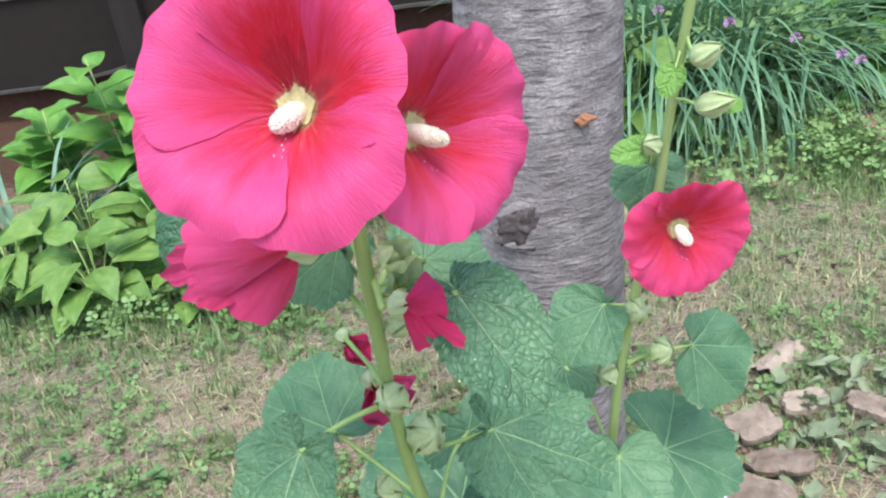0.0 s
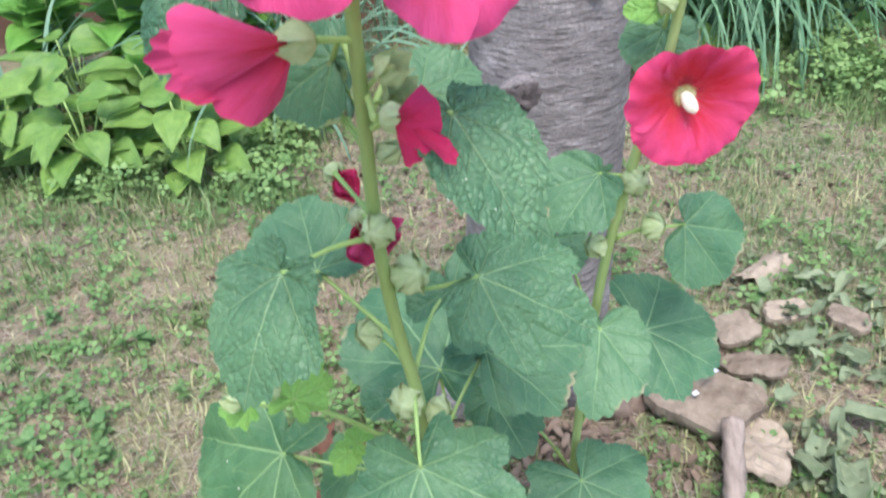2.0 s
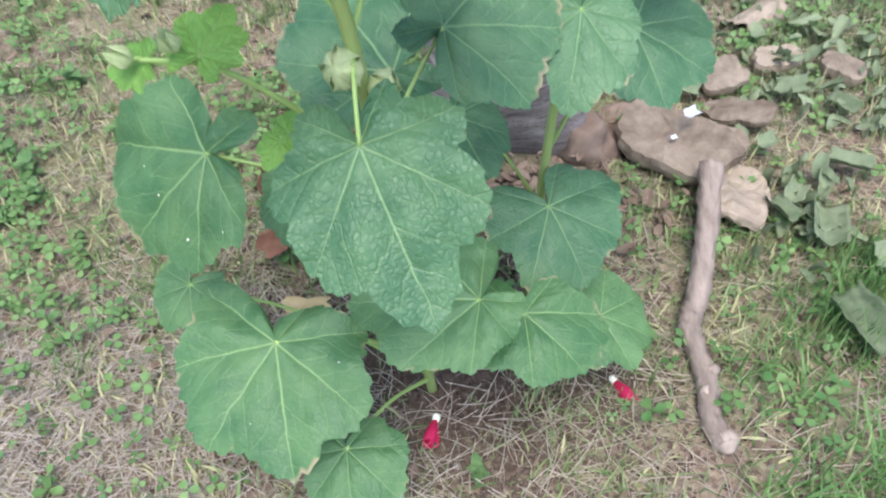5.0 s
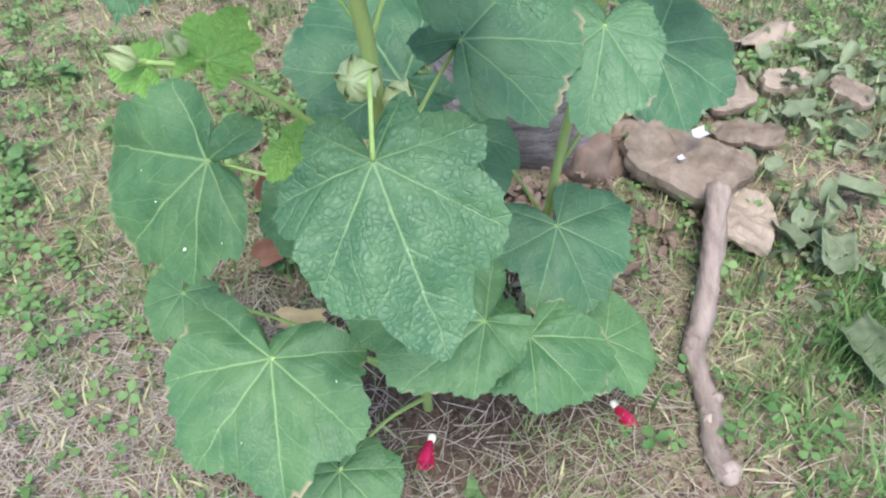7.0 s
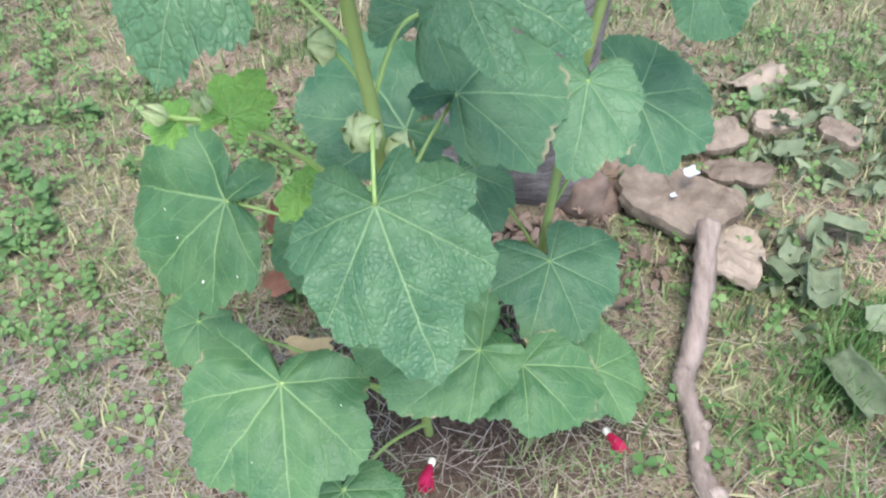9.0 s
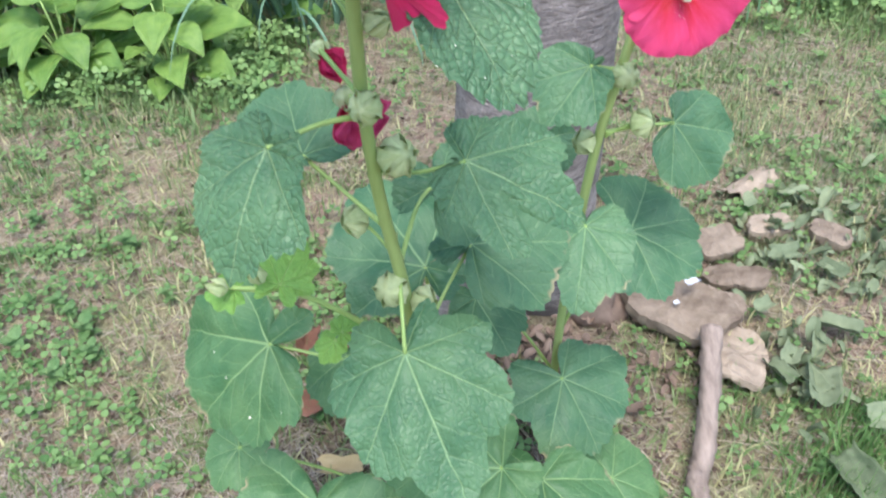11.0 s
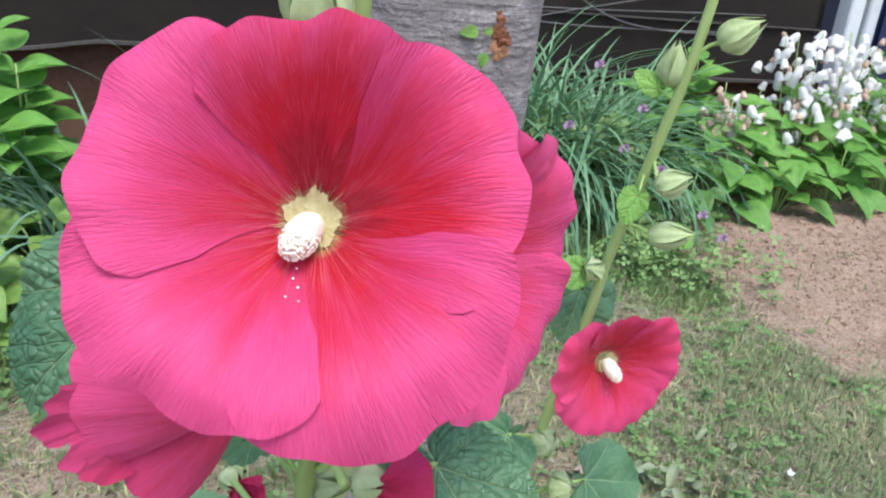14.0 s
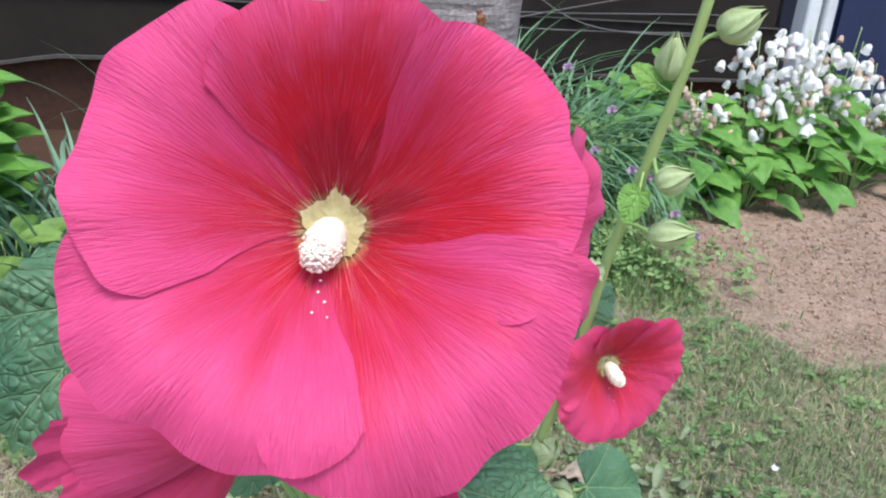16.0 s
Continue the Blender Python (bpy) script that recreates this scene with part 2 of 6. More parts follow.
def tube(points, radii, sides=8, per=6, rough=0.0, seed=0):
    """A closed tube along a smooth line; the radii are spread evenly over it."""
    line = spline(points, per) if per > 1 else [Vector(q) for q in points]
    n = len(line)
    verts, faces = [], []
    up = Vector((0.13, 0.97, 0.2))
    for i, c in enumerate(line):
        d = (line[min(i + 1, n - 1)] - line[max(i - 1, 0)]).normalized()
        a = d.cross(up).normalized()
        b = a.cross(d).normalized()
        r = float(np.interp(i / (n - 1), np.linspace(0, 1, len(radii)), radii))
        for k in range(sides):
            ang = 2 * math.pi * k / sides
            q = r * (1 + rough * noise.noise(Vector((k * 1.7 + seed, i * 0.6, seed * 3.1))))
            verts.append(c + (math.cos(ang) * a + math.sin(ang) * b) * q)
    for i in range(n - 1):
        for k in range(sides):
            k2 = (k + 1) % sides
            faces.append((i * sides + k, i * sides + k2, (i + 1) * sides + k2, (i + 1) * sides + k))
    faces.append(tuple(range(sides))[::-1])
    faces.append(tuple((n - 1) * sides + k for k in range(sides)))
    return verts, faces


def facing(place, ahead, normal):
    """A pose with its x axis along ahead and its z axis along normal."""
    n = Vector(normal).normalized()
    a = (Vector(ahead) - Vector(ahead).dot(n) * n).normalized()
    b = n.cross(a)
    return Matrix(((a.x, b.x, n.x, place[0]), (a.y, b.y, n.y, place[1]), (a.z, b.z, n.z, place[2]), (0, 0, 0, 1)))


# ---- hollyhock pieces ----
VEINS = (-136, -88, -42, 0, 42, 88, 136)
STEPS = (-180, -150, -110, -70, -35, 0, 35, 70, 110, 150, 180)


def blade_mesh(radii, mat, seed, lobe=0.12, teeth=0.032, droop=0.15, cup=0.0, wave=0.045, puff=0.004, fold=0.0, fine=1.0, cuts=()):
    """A round lobed leaf blade that hangs on its stalk at the origin and points along x; radii in mm from right to left."""
    rnd = random.Random(seed)
    r9 = [v * 0.001 for v in radii]
    prof = [0.30 * (r9[0] + r9[8]) / 2] + r9 + [0.30 * (r9[0] + r9[8]) / 2]
    big = max(r9)
    na, nr = int(150 * fine), int(22 * fine)
    verts, polar, flat = [], [], []
    ph = [rnd.uniform(0, 6.28) for _ in range(4)]
    for j in range(na + 1):
        deg = -179.5 + 359.0 * j / na
        base = float(np.interp(deg, STEPS, prof))
        near = [float(np.interp(deg + o, STEPS, prof)) for o in (-14, -7, 7, 14)]
        base = (base * 2 + sum(near)) / 6 if abs(deg) < 160 else base
        uw = float(np.interp(deg, VEINS, range(7)))
        if abs(deg) > 136:
            uw += math.copysign((abs(deg) - 136) / 60, deg)
        d = abs(uw - round(uw)) * 2
        edge = 1 + lobe * (0.35 - d**1.6) if abs(deg) < 150 else 1
        tooth = abs(((uw * 6.0 + ph[3]) % 1.0) - 0.5) * 2
        edge *= 1 + 0.09 * noise.noise(Vector((deg / 34, seed * 5.1, 2))) + 0.05 * noise.noise(Vector((deg / 13, seed * 5.1, 7)))
        edge *= 1 + teeth * (0.7 + 0.8 * noise.noise(Vector((deg / 9, seed, 3)))) * (1 - 2 * tooth**1.5) + 0.012 * math.sin(uw * 23 + ph[0])
        for at, deep, wide in cuts:
            edge *= 1 - deep * math.exp(-((((deg - at + 180) % 360 - 180) / wide) ** 2))
        a = radians(deg)
        for i in range(nr + 1):
            s = 0.012 + 0.988 * (i / nr) ** 0.9
            r = base * edge * s if i > nr * 0.6 else base * (1 + (edge - 1) * (i / (nr * 0.6)) ** 2) * s
            x, y = r * math.cos(a), r * math.sin(a)
            q = r / big
            z = -droop * big * q * q + cup * big * (abs(y) / big) ** 1.5 - fold * abs(y) * (1 - 0.3 * q)
            z += puff * big * 12 * math.sin(min(1.0, d) * 1.57) * min(1, 3 * s) * (0.5 + 0.5 * s)
            z += wave * big * s**3 * math.sin(2.5 * a + ph[1]) + 0.6 * wave * big * s**4 * math.sin(7 * a + ph[2])
            z += 0.020 * big * noise.noise(Vector((x * 60, y * 60, seed * 7.7))) * min(1, 2 * s)
            z += 0.07 * big * noise.noise(Vector((x * 14, y * 14, seed * 3.3))) * min(1, 1.5 * s)
            verts.append((x, y, z))
            polar.append((uw, s))
            flat.append((x + seed * 0.31, y))
    faces = []
    for j in range(na):
        for i in range(nr):
            a = j * (nr + 1) + i
            faces.append((a, a + 1, a + nr + 2, a + nr + 1))
    loops = [v for f in faces for v in f]
    return mesh_of("leaf", verts, faces, mat, True, {"polar": [polar[v] for v in loops], "flat": [flat[v] for v in loops]})


def leaf(plant, place, normal, ahead, radii, foot, mat=None, seed=0, bow=(0, 0, 0.02), thick=0.0016, label="", specks=(), **shape):
    """A leaf on its stalk: the blade is the part, the stalk hangs on it."""
    m = facing(place, ahead, normal)
    back = m.inverted() @ Vector(foot)
    level = abs(back.z) < 0.5 * math.hypot(back.x, back.y)
    shape["cuts"] = (*shape.get("cuts", ()), (math.degrees(math.atan2(back.y, back.x)), 0.88, 15) if level else (180, 0.6, 20))
    ob = put("leaf", blade_mesh(radii, mat or LEAF, seed, **shape), plant, m, label)
    p, f = Vector(place) + 0.0004 * m.col[2].to_3d(), Vector(foot)
    v, fc = tube([f, f.lerp(p, 0.5) + Vector(bow), p], (thick * 1.5, thick, thick * 1.1), 7, 6)
    put("leaf_stalk", mesh_of("leaf_stalk", [q - f for q in v], fc, PETIOLE), ob, Matrix.Translation(f))
    for k, (x, y, s) in enumerate(specks):
        at = min((w.co for w in ob.data.vertices), key=lambda c: (c.x - x) ** 2 + (c.y - y) ** 2)
        put("speck", mesh_of("speck", [(s * p, s * q * 0.7, s * r * 0.3 + 0.0006) for p, q, r in FLAKE], FLAKE_F, POLLEN, False), ob, m @ Matrix.Translation(at) @ pose(0, 0, 0, 0, 0, 70 * k), "white speck of pollen or dust")
    return ob


FLAKE = ((-1, -0.6, 0), (0.4, -1, 0), (1, 0.2, 0), (0.2, 0.9, 0), (-0.8, 0.5, 0), (0, 0, 1), (0, 0, -1))
FLAKE_F = [(k, (k + 1) % 5, 5) for k in range(5)] + [((k + 1) % 5, k, 6) for k in range(5)]


def petal_mesh(radius, bowl, depth, span, mat, seed, flare=0.3, ruffle=0.05, notch=0.025, twist=0.022):
    rnd = random.Random(seed)
    na, nr = 44, 26
    ph = [rnd.uniform(0, 6.28) for _ in range(5)]
    verts, uv = [], []
    for j in range(na + 1):
        a = -1 + 2 * j / na
        rim = radius * (1.01 - 0.06 * a * a - 0.20 * abs(a) ** 5 - notch * math.exp(-((a - 0.1) / 0.12) ** 2) + 0.022 * math.sin(4.3 * a + ph[0]) + 0.014 * math.sin(11 * a + ph[1]) + 0.006 * math.sin(23 * a + ph[2]))
        for i in range(nr + 1):
            s = i / nr
            wide = span * (0.62 + 0.38 * min(1, s * 1.5))
            ang = radians(wide) * a
            r = 0.004 + (rim - 0.004) * s
            q = min(r / bowl, 1.25)
            h = depth * (1 - (1 - q) ** 1.35 if q < 0.9 else 0.9553 + 0.42 * (q - 0.9)) - flare * depth * max(0, q - 0.6) ** 2 * 3
            calm = 1 - 0.85 * abs(a) ** 3
            h += calm * ruffle * radius * s**4 * (math.sin(3.1 * a + ph[2]) * 0.6 + 0.5 * math.sin(6.7 * a + ph[3] + 2 * s))
            h += 0.018 * radius * math.sin(17 * a + ph[4] + 3 * s) * s**5
            h += twist * radius * a * s
            h += calm * 0.022 * radius * s * noise.noise(Vector((a * 2.2 + seed, s * 2.5, seed * 1.7)))
            verts.append((r * math.cos(ang), r * math.sin(ang), h))
            uv.append((a, s))
    faces = []
    for j in range(na):
        for i in range(nr):
            b = j * (nr + 1) + i
            faces.append((b, b + nr + 1, b + nr + 2, b + 1))
    return mesh_of("petal", verts, faces, mat, True, {"polar": [uv[v] for f in faces for v in f]})


def column_mesh(length, width, bend, seed):
    """The stamen column: a cream foot and a club packed with pollen grains."""
    rnd = random.Random(seed)
    v, f = tube([(0, 0, 0.0), (bend[0] * 0.4, bend[1] * 0.4, length * 0.5), (bend[0], bend[1], length)], (width * 0.6, width * 0.85, width * 0.8, width * 0.45), 12, 6)
    bm = bmesh.new()
    vs = [bm.verts.new(q) for q in v]
    for q in f:
        bm.faces.new([vs[i] for i in q])
    for _ in range(620):
        s = 0.25 + 0.77 * rnd.random() ** 0.7
        c = Vector((bend[0] * s, bend[1] * s, length * s))
        d = Vector((rnd.gauss(0, 1), rnd.gauss(0, 1), rnd.gauss(0.1, 0.6) + (0.9 if s > 0.85 else 0))).normalized()
        c += d * width * (0.42 + 0.5 * math.sin(min(1, max(0, (s - 0.22) / 0.8)) * math.pi) ** 0.5 * 0.9)
        bmesh.ops.create_icosphere(bm, subdivisions=1, radius=rnd.uniform(0.00028, 0.00055), matrix=Matrix.Translation(c))
    me = bpy.data.meshes.new("stamen_column")
    bm.to_mesh(me)
    bm.free()
    me.materials.append(POLLEN)
    me.polygons.foreach_set("use_smooth", [True] * len(me.polygons))
    return me


def throat_mesh(radius, depth):
    """The five-cornered yellow star round the foot of the column, its rim ragged with fine hairs."""
    verts, faces = [(0, 0, 0.12 * depth)], []
    rnd = random.Random(4)
    n = 90
    for ring in range(1, 7):
        q = ring / 6
        for k in range(n):
            a = 2 * math.pi * k / n
            corner = (math.cos(math.pi / 5) / math.cos((a % (2 * math.pi / 5)) - math.pi / 5)) ** 1.1
            r = radius * q * (1 + (corner - 1) * q) * (1 + q**3 * (0.13 * noise.noise(Vector((a * 4, 1.3, 0))) + 0.05 * rnd.uniform(-1, 1)))
            z = 0.12 * depth + 0.0046 * q**1.4 - 0.0012 * (1 - corner) * q + 0.0005 * noise.noise(Vector((math.cos(a) * 4, math.sin(a) * 4, q * 3)))
            verts.append((r * math.cos(a), r * math.sin(a), z))
    for k in range(n):
        faces.append((0, 1 + k, 1 + (k + 1) % n))
        for ring in range(5):
            a, b = 1 + ring * n + k, 1 + ring * n + (k + 1) % n
            faces.append((a, a + n, b + n, b))
    for k in range(80):
        a = rnd.uniform(0, 2 * math.pi)
        r0, r1 = radius * rnd.uniform(0.6, 0.9), radius * rnd.uniform(1.0, 1.35)
        z0 = 0.12 * depth + 0.0036
        side = Vector((-math.sin(a), math.cos(a), 0)) * 0.00009
        p, q = Vector((r0 * math.cos(a), r0 * math.sin(a), z0)), Vector((r1 * math.cos(a + rnd.uniform(-0.1, 0.1)), r1 * math.sin(a), z0 + (r1 - r0) * 0.75))
        i = len(verts)
        verts += [tuple(p - side), tuple(p + side), tuple(q)]
        faces.append((i, i + 1, i + 2))
    return mesh_of("throat", verts, faces, CREAM)


def bud_core(length, width, mat):
    verts, faces = [], []
    n, rings = 20, 9
    for i in range(rings + 1):
        s = i / rings
        for k in range(n):
            a = 2 * math.pi * k / n
            r = width * (math.sin(math.pi * min(0.97, 0.08 + 0.9 * s)) ** 0.7) * (1 + 0.07 * math.cos(5 * a + 2.5 * s))
            verts.append((r * math.cos(a), r * math.sin(a), length * s))
    for i in range(rings):
        for k in range(n):
            faces.append((i * n + k, i * n + (k + 1) % n, (i + 1) * n + (k + 1) % n, (i + 1) * n + k))
    faces.append(tuple(range(n))[::-1])
    faces.append(tuple(rings * n + k for k in range(n)))
    return mesh_of("bud", verts, faces, mat)


CORES = {}


def bud(plant, place, ahead, length=0.02, width=0.0095, foot=None, open_=0.0, seed=0, roll=0.0, label="", ripe=False):
    """A green bud or seed case wrapped in five sepals, on a short stalk."""
    length, width = (length * 0.98, width * 1.02) if ripe else (length * 1.10, width * 0.84)
    key = (length, width, open_, ripe)
    if key not in CORES:
        CORES[key] = (bud_core(length * (0.92 if open_ < 0.2 else 0.6), width * (0.88 if open_ < 0.2 else 0.5), SEPAL), bud_sepal(length, width, open_, 0.22 if ripe else 0.34))
    core, sep = CORES[key]
    d = Vector(ahead).normalized()
    m = Matrix.Translation(place) @ d.to_track_quat("Z", "Y").to_matrix().to_4x4() @ pose(0, 0, 0, 0, 0, roll)
    ob = put("bud", core, plant, m, label)
    for k in range(5):
        put("sepal", sep, ob, m @ pose(0, 0, 0, 0, 0, 72 * k + 10))
    if foot is not None:
        f = Vector(foot)
        v, fc = tube([f, f.lerp(Vector(place), 0.5) + Vector((0, 0, 0.002)), Vector(place) + d * 0.002], (0.0014, 0.0013, 0.0018), 6, 4)
        put("bud_stalk", mesh_of("bud_stalk", [q - f for q in v], fc, PETIOLE), ob, Matrix.Translation(f))
    return ob


def bud_sepal(length, width, open_, flap=0.34):
    """One sepal that hugs the bud and ends in a point; open_ bends its tip outwards."""
    verts, faces = [], []
    na, nr = 8, 12
    for i in range(nr + 1):
        s = i / nr
        r = width * (math.sin(math.pi * min(0.97, 0.10 + 0.87 * s**0.8)) ** 0.8) * (1.08 - 0.30 * s) + 0.0004 + open_ * length * s**3
        half = 0.65 - 0.62 * s**3.2
        for j in range(na + 1):
            a = (-1 + 2 * j / na) * half
            e = abs(j / na * 2 - 1)
            q = r * (1 + 0.10 * (1 - e) ** 2 + flap * e**5 * math.sin(math.pi * min(1, s * 1.15)) + 0.05 * e * math.sin(9 * s + 3 * a)) + 0.0004
            verts.append((q * math.cos(a), q * math.sin(a), length * s * 1.08))
    for i in range(nr):
        for j in range(na):
            b = i * (na + 1) + j
            faces.append((b, b + 1, b + na + 2, b + na + 1))
    return mesh_of("sepal", verts, faces, SEPAL)


def flower(plant, place, normal, up, radius, foot, depth=0.02, seed=1, span=50, column=(0.026, 0.0062, (0.0, -0.004)), flare=0.3, ruffle=0.06, mat=None, scales=(1, 1, 1, 1, 1), reds=(0, 0, 0, 0, 0), label=""):
    """An open mallow flower: calyx, five overlapping petals, yellow throat and stamen column. place is the throat."""
    m = facing(place, up, normal)
    n = Vector(normal).normalized()
    calyx = bud_core(0.013, 0.0065, SEPAL)
    ob = put("flower", calyx, plant, m @ Matrix.Translation((0, 0, -0.0135)), label)
    for k in range(5):
        put("sepal", bud_sepal(0.013, 0.008, 0.05), ob, m @ pose(0, 0, -0.0165, 0, 0, 72 * k + 36))
        me = petal_mesh(radius * scales[k], radius, depth, span, mat or PETAL, seed * 10 + k, flare, ruffle)
        put("petal", me, ob, m @ pose(0, 0, 0.0, 0, 0, 72 * k))["red"] = reds[k]
    put("throat", throat_mesh(0.0092, depth), ob, m @ Matrix.Translation((0, 0, 0.002)), "star of pale yellow at the flower's heart")
    put("stamen_column", column_mesh(*column, seed), ob, m @ Matrix.Translation((0, 0, 0.006)), "white club of pollen grains")
    rnd = random.Random(seed + 5)
    bm = bmesh.new()
    for _ in range(5):
        s, a = rnd.uniform(0.26, 0.46), rnd.gauss(math.pi, 0.10)
        c = Vector((radius * s * math.cos(a), radius * s * math.sin(a), depth * (1 - (1 - s) ** 1.35) + 0.0012))
        bmesh.ops.create_icosphere(bm, subdivisions=1, radius=rnd.uniform(0.0002, 0.00042), matrix=Matrix.Translation(c))
    me = bpy.data.meshes.new("pollen_grains")
    bm.to_mesh(me)
    bm.free()
    me.materials.append(POLLEN)
    put("pollen_grains", me, ob, m, "white pollen grains dusted on a petal")
    f, p = Vector(foot), Vector(place) - n * 0.012
    v, fc = tube([f, f.lerp(p, 0.5) - n * 0.002, p], (0.0022, 0.0018, 0.0022), 7, 4)
    put("flower_stalk", mesh_of("flower_stalk", [q - f for q in v], fc, PETIOLE), ob, Matrix.Translation(f))
    return ob


def crumpled_petal(length, width, mat, seed, curl=2.2, fold=0.5):
    """A withered petal rolled in on itself."""
    na, nr = 22, 20
    verts, uv, faces = [], [], []
    for j in range(na + 1):
        a = -1 + 2 * j / na
        for i in range(nr + 1):
            s = i / nr
            w = width * (0.25 + 0.75 * math.sin(min(1, s * 1.25) * 1.57)) * (1 - 0.35 * max(0, s - 0.75) * 4 * abs(a))
            w *= 1 - 0.55 * max(0.0, s - 0.6) / 0.4
            ang = a * curl * (0.5 + 0.5 * s)
            y, z = w * math.sin(ang) / max(0.6, curl * 0.6), w * (1 - math.cos(ang)) * 0.6
            z += fold * width * 0.3 * math.sin(3 * a + seed) * s + 0.03 * width * math.sin(14 * a + 3 * seed + 2 * s) * s
            z += 0.34 * width * noise.noise(Vector((a * 1.5 + seed, s * 2, seed))) + 0.05 * width * math.sin(22 * a + seed)
            verts.append((length * s * (1 - 0.08 * a * a) + 0.1 * width * noise.noise(Vector((a * 2, s * 2, seed + 5))), y, z))
            uv.append((a, 0.3 + 0.7 * s))
    for j in range(na):
        for i in range(nr):
            b = j * (nr + 1) + i
            faces.append((b, b + nr + 1, b + nr + 2, b + 1))
    return mesh_of("petal", verts, faces, mat, True, {"polar": [uv[v] for f in faces for v in f]})


def withered_flower(plant, place, ahead, foot, size=0.035, seed=3, mat=None, turns=(0, 130, 245), label="", curl=2.0, fan=(0, 0, 0), wide=0.55):
    d = Vector(ahead).normalized()
    m = facing(place, d, d.cross(Vector((0.2, 0.9, 0.3))))
    ob = put("flower", bud_core(size * 0.4, size * 0.2, SEPAL), plant, m @ pose(-size * 0.3, 0, 0, 0, 90, 0), label)
    for k in range(5):
        put("sepal", bud_sepal(size * 0.5, size * 0.22, 0.1), ob, m @ pose(-size * 0.3, 0, 0, 0, 90, 0) @ pose(0, 0, 0, 0, 0, 72 * k))
    for k, t in enumerate(turns):
        put("petal", crumpled_petal(size * (1 - 0.12 * k), size * wide, mat or PETAL_DEEP, seed + k * 1.7, curl), ob, m @ pose(0, 0, 0, 0, fan[k], 0) @ pose(0, 0, 0, t, 0, 0) @ pose(0, 0, -size * 0.10, 0, -3 - 5 * k, 0))
    f, p = Vector(foot), m @ Vector((-size * 0.28, 0, 0))
    v, fc = tube([f, f.lerp(p, 0.5), p], (0.0018, 0.0016, 0.002), 6, 4)
    put("flower_stalk", mesh_of("flower_stalk", [q - f for q in v], fc, PETIOLE), ob, Matrix.Translation(f))
    return ob


def rolled_petal(length, radius, start, sweep, seed, mat, lip=0.5):
    """A petal still wrapped round the flower's axis (x), its free edge standing off."""
    na, nr = 40, 22
    verts, uv, faces = [], [], []
    for j in range(na + 1):
        a = j / na
        ang = radians(start + sweep * a)
        for i in range(nr + 1):
            s = i / nr
            r = radius * (0.22 + 0.90 * math.sin(min(1, s * 1.02) * 2.05) ** 0.75) * (0.80 + 0.30 * a)
            r += lip * radius * max(0, a - 0.8) * 5 * s * s + 0.06 * radius * noise.noise(Vector((a * 4, s * 3, seed)))
            r += 0.05 * radius * math.sin(5 * ang + seed) * s
            x = length * s * (1 - 0.18 * (2 * a - 1) ** 2 * s) + 0.05 * length * s * math.sin(6 * a + seed)
            verts.append((x, r * math.cos(ang), r * math.sin(ang)))
            uv.append((2 * a - 1, 0.2 + 0.75 * s))
    for j in range(na):
        for i in range(nr):
            b = j * (nr + 1) + i
            faces.append((b, b + nr + 1, b + nr + 2, b + 1))
    return mesh_of("petal", verts, faces, mat, True, {"polar": [uv[v] for f in faces for v in f]})


def fan_petal(length, a0, a1, mat, seed, bulge=0.12, back=0.16, rise=0.0, lip=0.0, roll=0.0, taper=0.0):
    """A broad petal that fans out from its foot in the xy plane, between two angles; it swells towards z, its flanks bend back, its rim may flare or roll in."""
    na, nr = 36, 28
    verts, uv, faces = [], [], []
    for j in range(na + 1):
        t_ = -1 + 2 * j / na
        ang = radians(a0 + (a1 - a0) * (t_ + 1) / 2)
        rim = 1 - 0.10 * abs(t_) ** 3 - taper * max(0.0, t_ + 0.2) ** 2 + 0.035 * math.sin(3.1 * t_ + seed) + 0.02 * math.sin(9 * t_ + 2 * seed)
        for i in range(nr + 1):
            q = i / nr
            r = length * q * rim
            z = length * (bulge * math.sin(math.pi * min(1.0, q**0.8)) + rise * q - back * t_ * t_ * q)
            z += length * (lip * max(0.0, q - 0.72) ** 2 * 10 + 0.035 * noise.noise(Vector((t_ * 2, q * 2.5, seed))) * q + 0.0025 * math.sin(26 * t_ + 4 * q + seed) * q * q)
            y_in = roll * length * max(0.0, q - 0.6) ** 2 * 4
            verts.append((r * math.cos(ang) - y_in * 0.6, r * math.sin(ang) * (1 - 0.25 * roll * q), z + y_in * 0.5))
            uv.append((t_, 0.25 + 0.7 * q))
    for j in range(na):
        for i in range(nr):
            b = j * (nr + 1) + i
            faces.append((b, b + nr + 1, b + nr + 2, b + 1))
    return mesh_of("petal", verts, faces, mat, True, {"polar": [uv[v] for f in faces for v in f]})


# each petal: length, two angles, material, swell, flanks bent back, tilt, lip, roll, depth, taper
# PETAL_RED on the lower and rear petals stands in for their shade
FURLED = ((1.00, -28, 22, PETAL, 0.17, 0.14, 0.06, 0.0, 0.0, 0.0, 0.0), (0.88, 14, 68, PETAL_RED, 0.10, 0.12, 0.05, 0.0, 0.0, -0.06, 0.30), (1.15, -13, 6, PETAL, 0.08, 0.04, 0.0, 0.20, 0.0, -0.05, 0.0),
          (1.10, 0, 22, PETAL, 0.12, 0.16, 0.0, 0.1, 0.10, -0.03, 0.1), (1.00, 8, 30, PETAL_RED, 0.08, 0.16, 0.0, 0.2, 0.06, -0.09, 0.1), (0.95, -30, 10, PETAL_RED, 0.0, 0.10, -0.35, 0.0, 0.0, -0.12, 0.0), (0.80, 0, 46, PETAL_RED, 0.0, 0.10, -0.40, 0.0, 0.0, -0.15, 0.3))
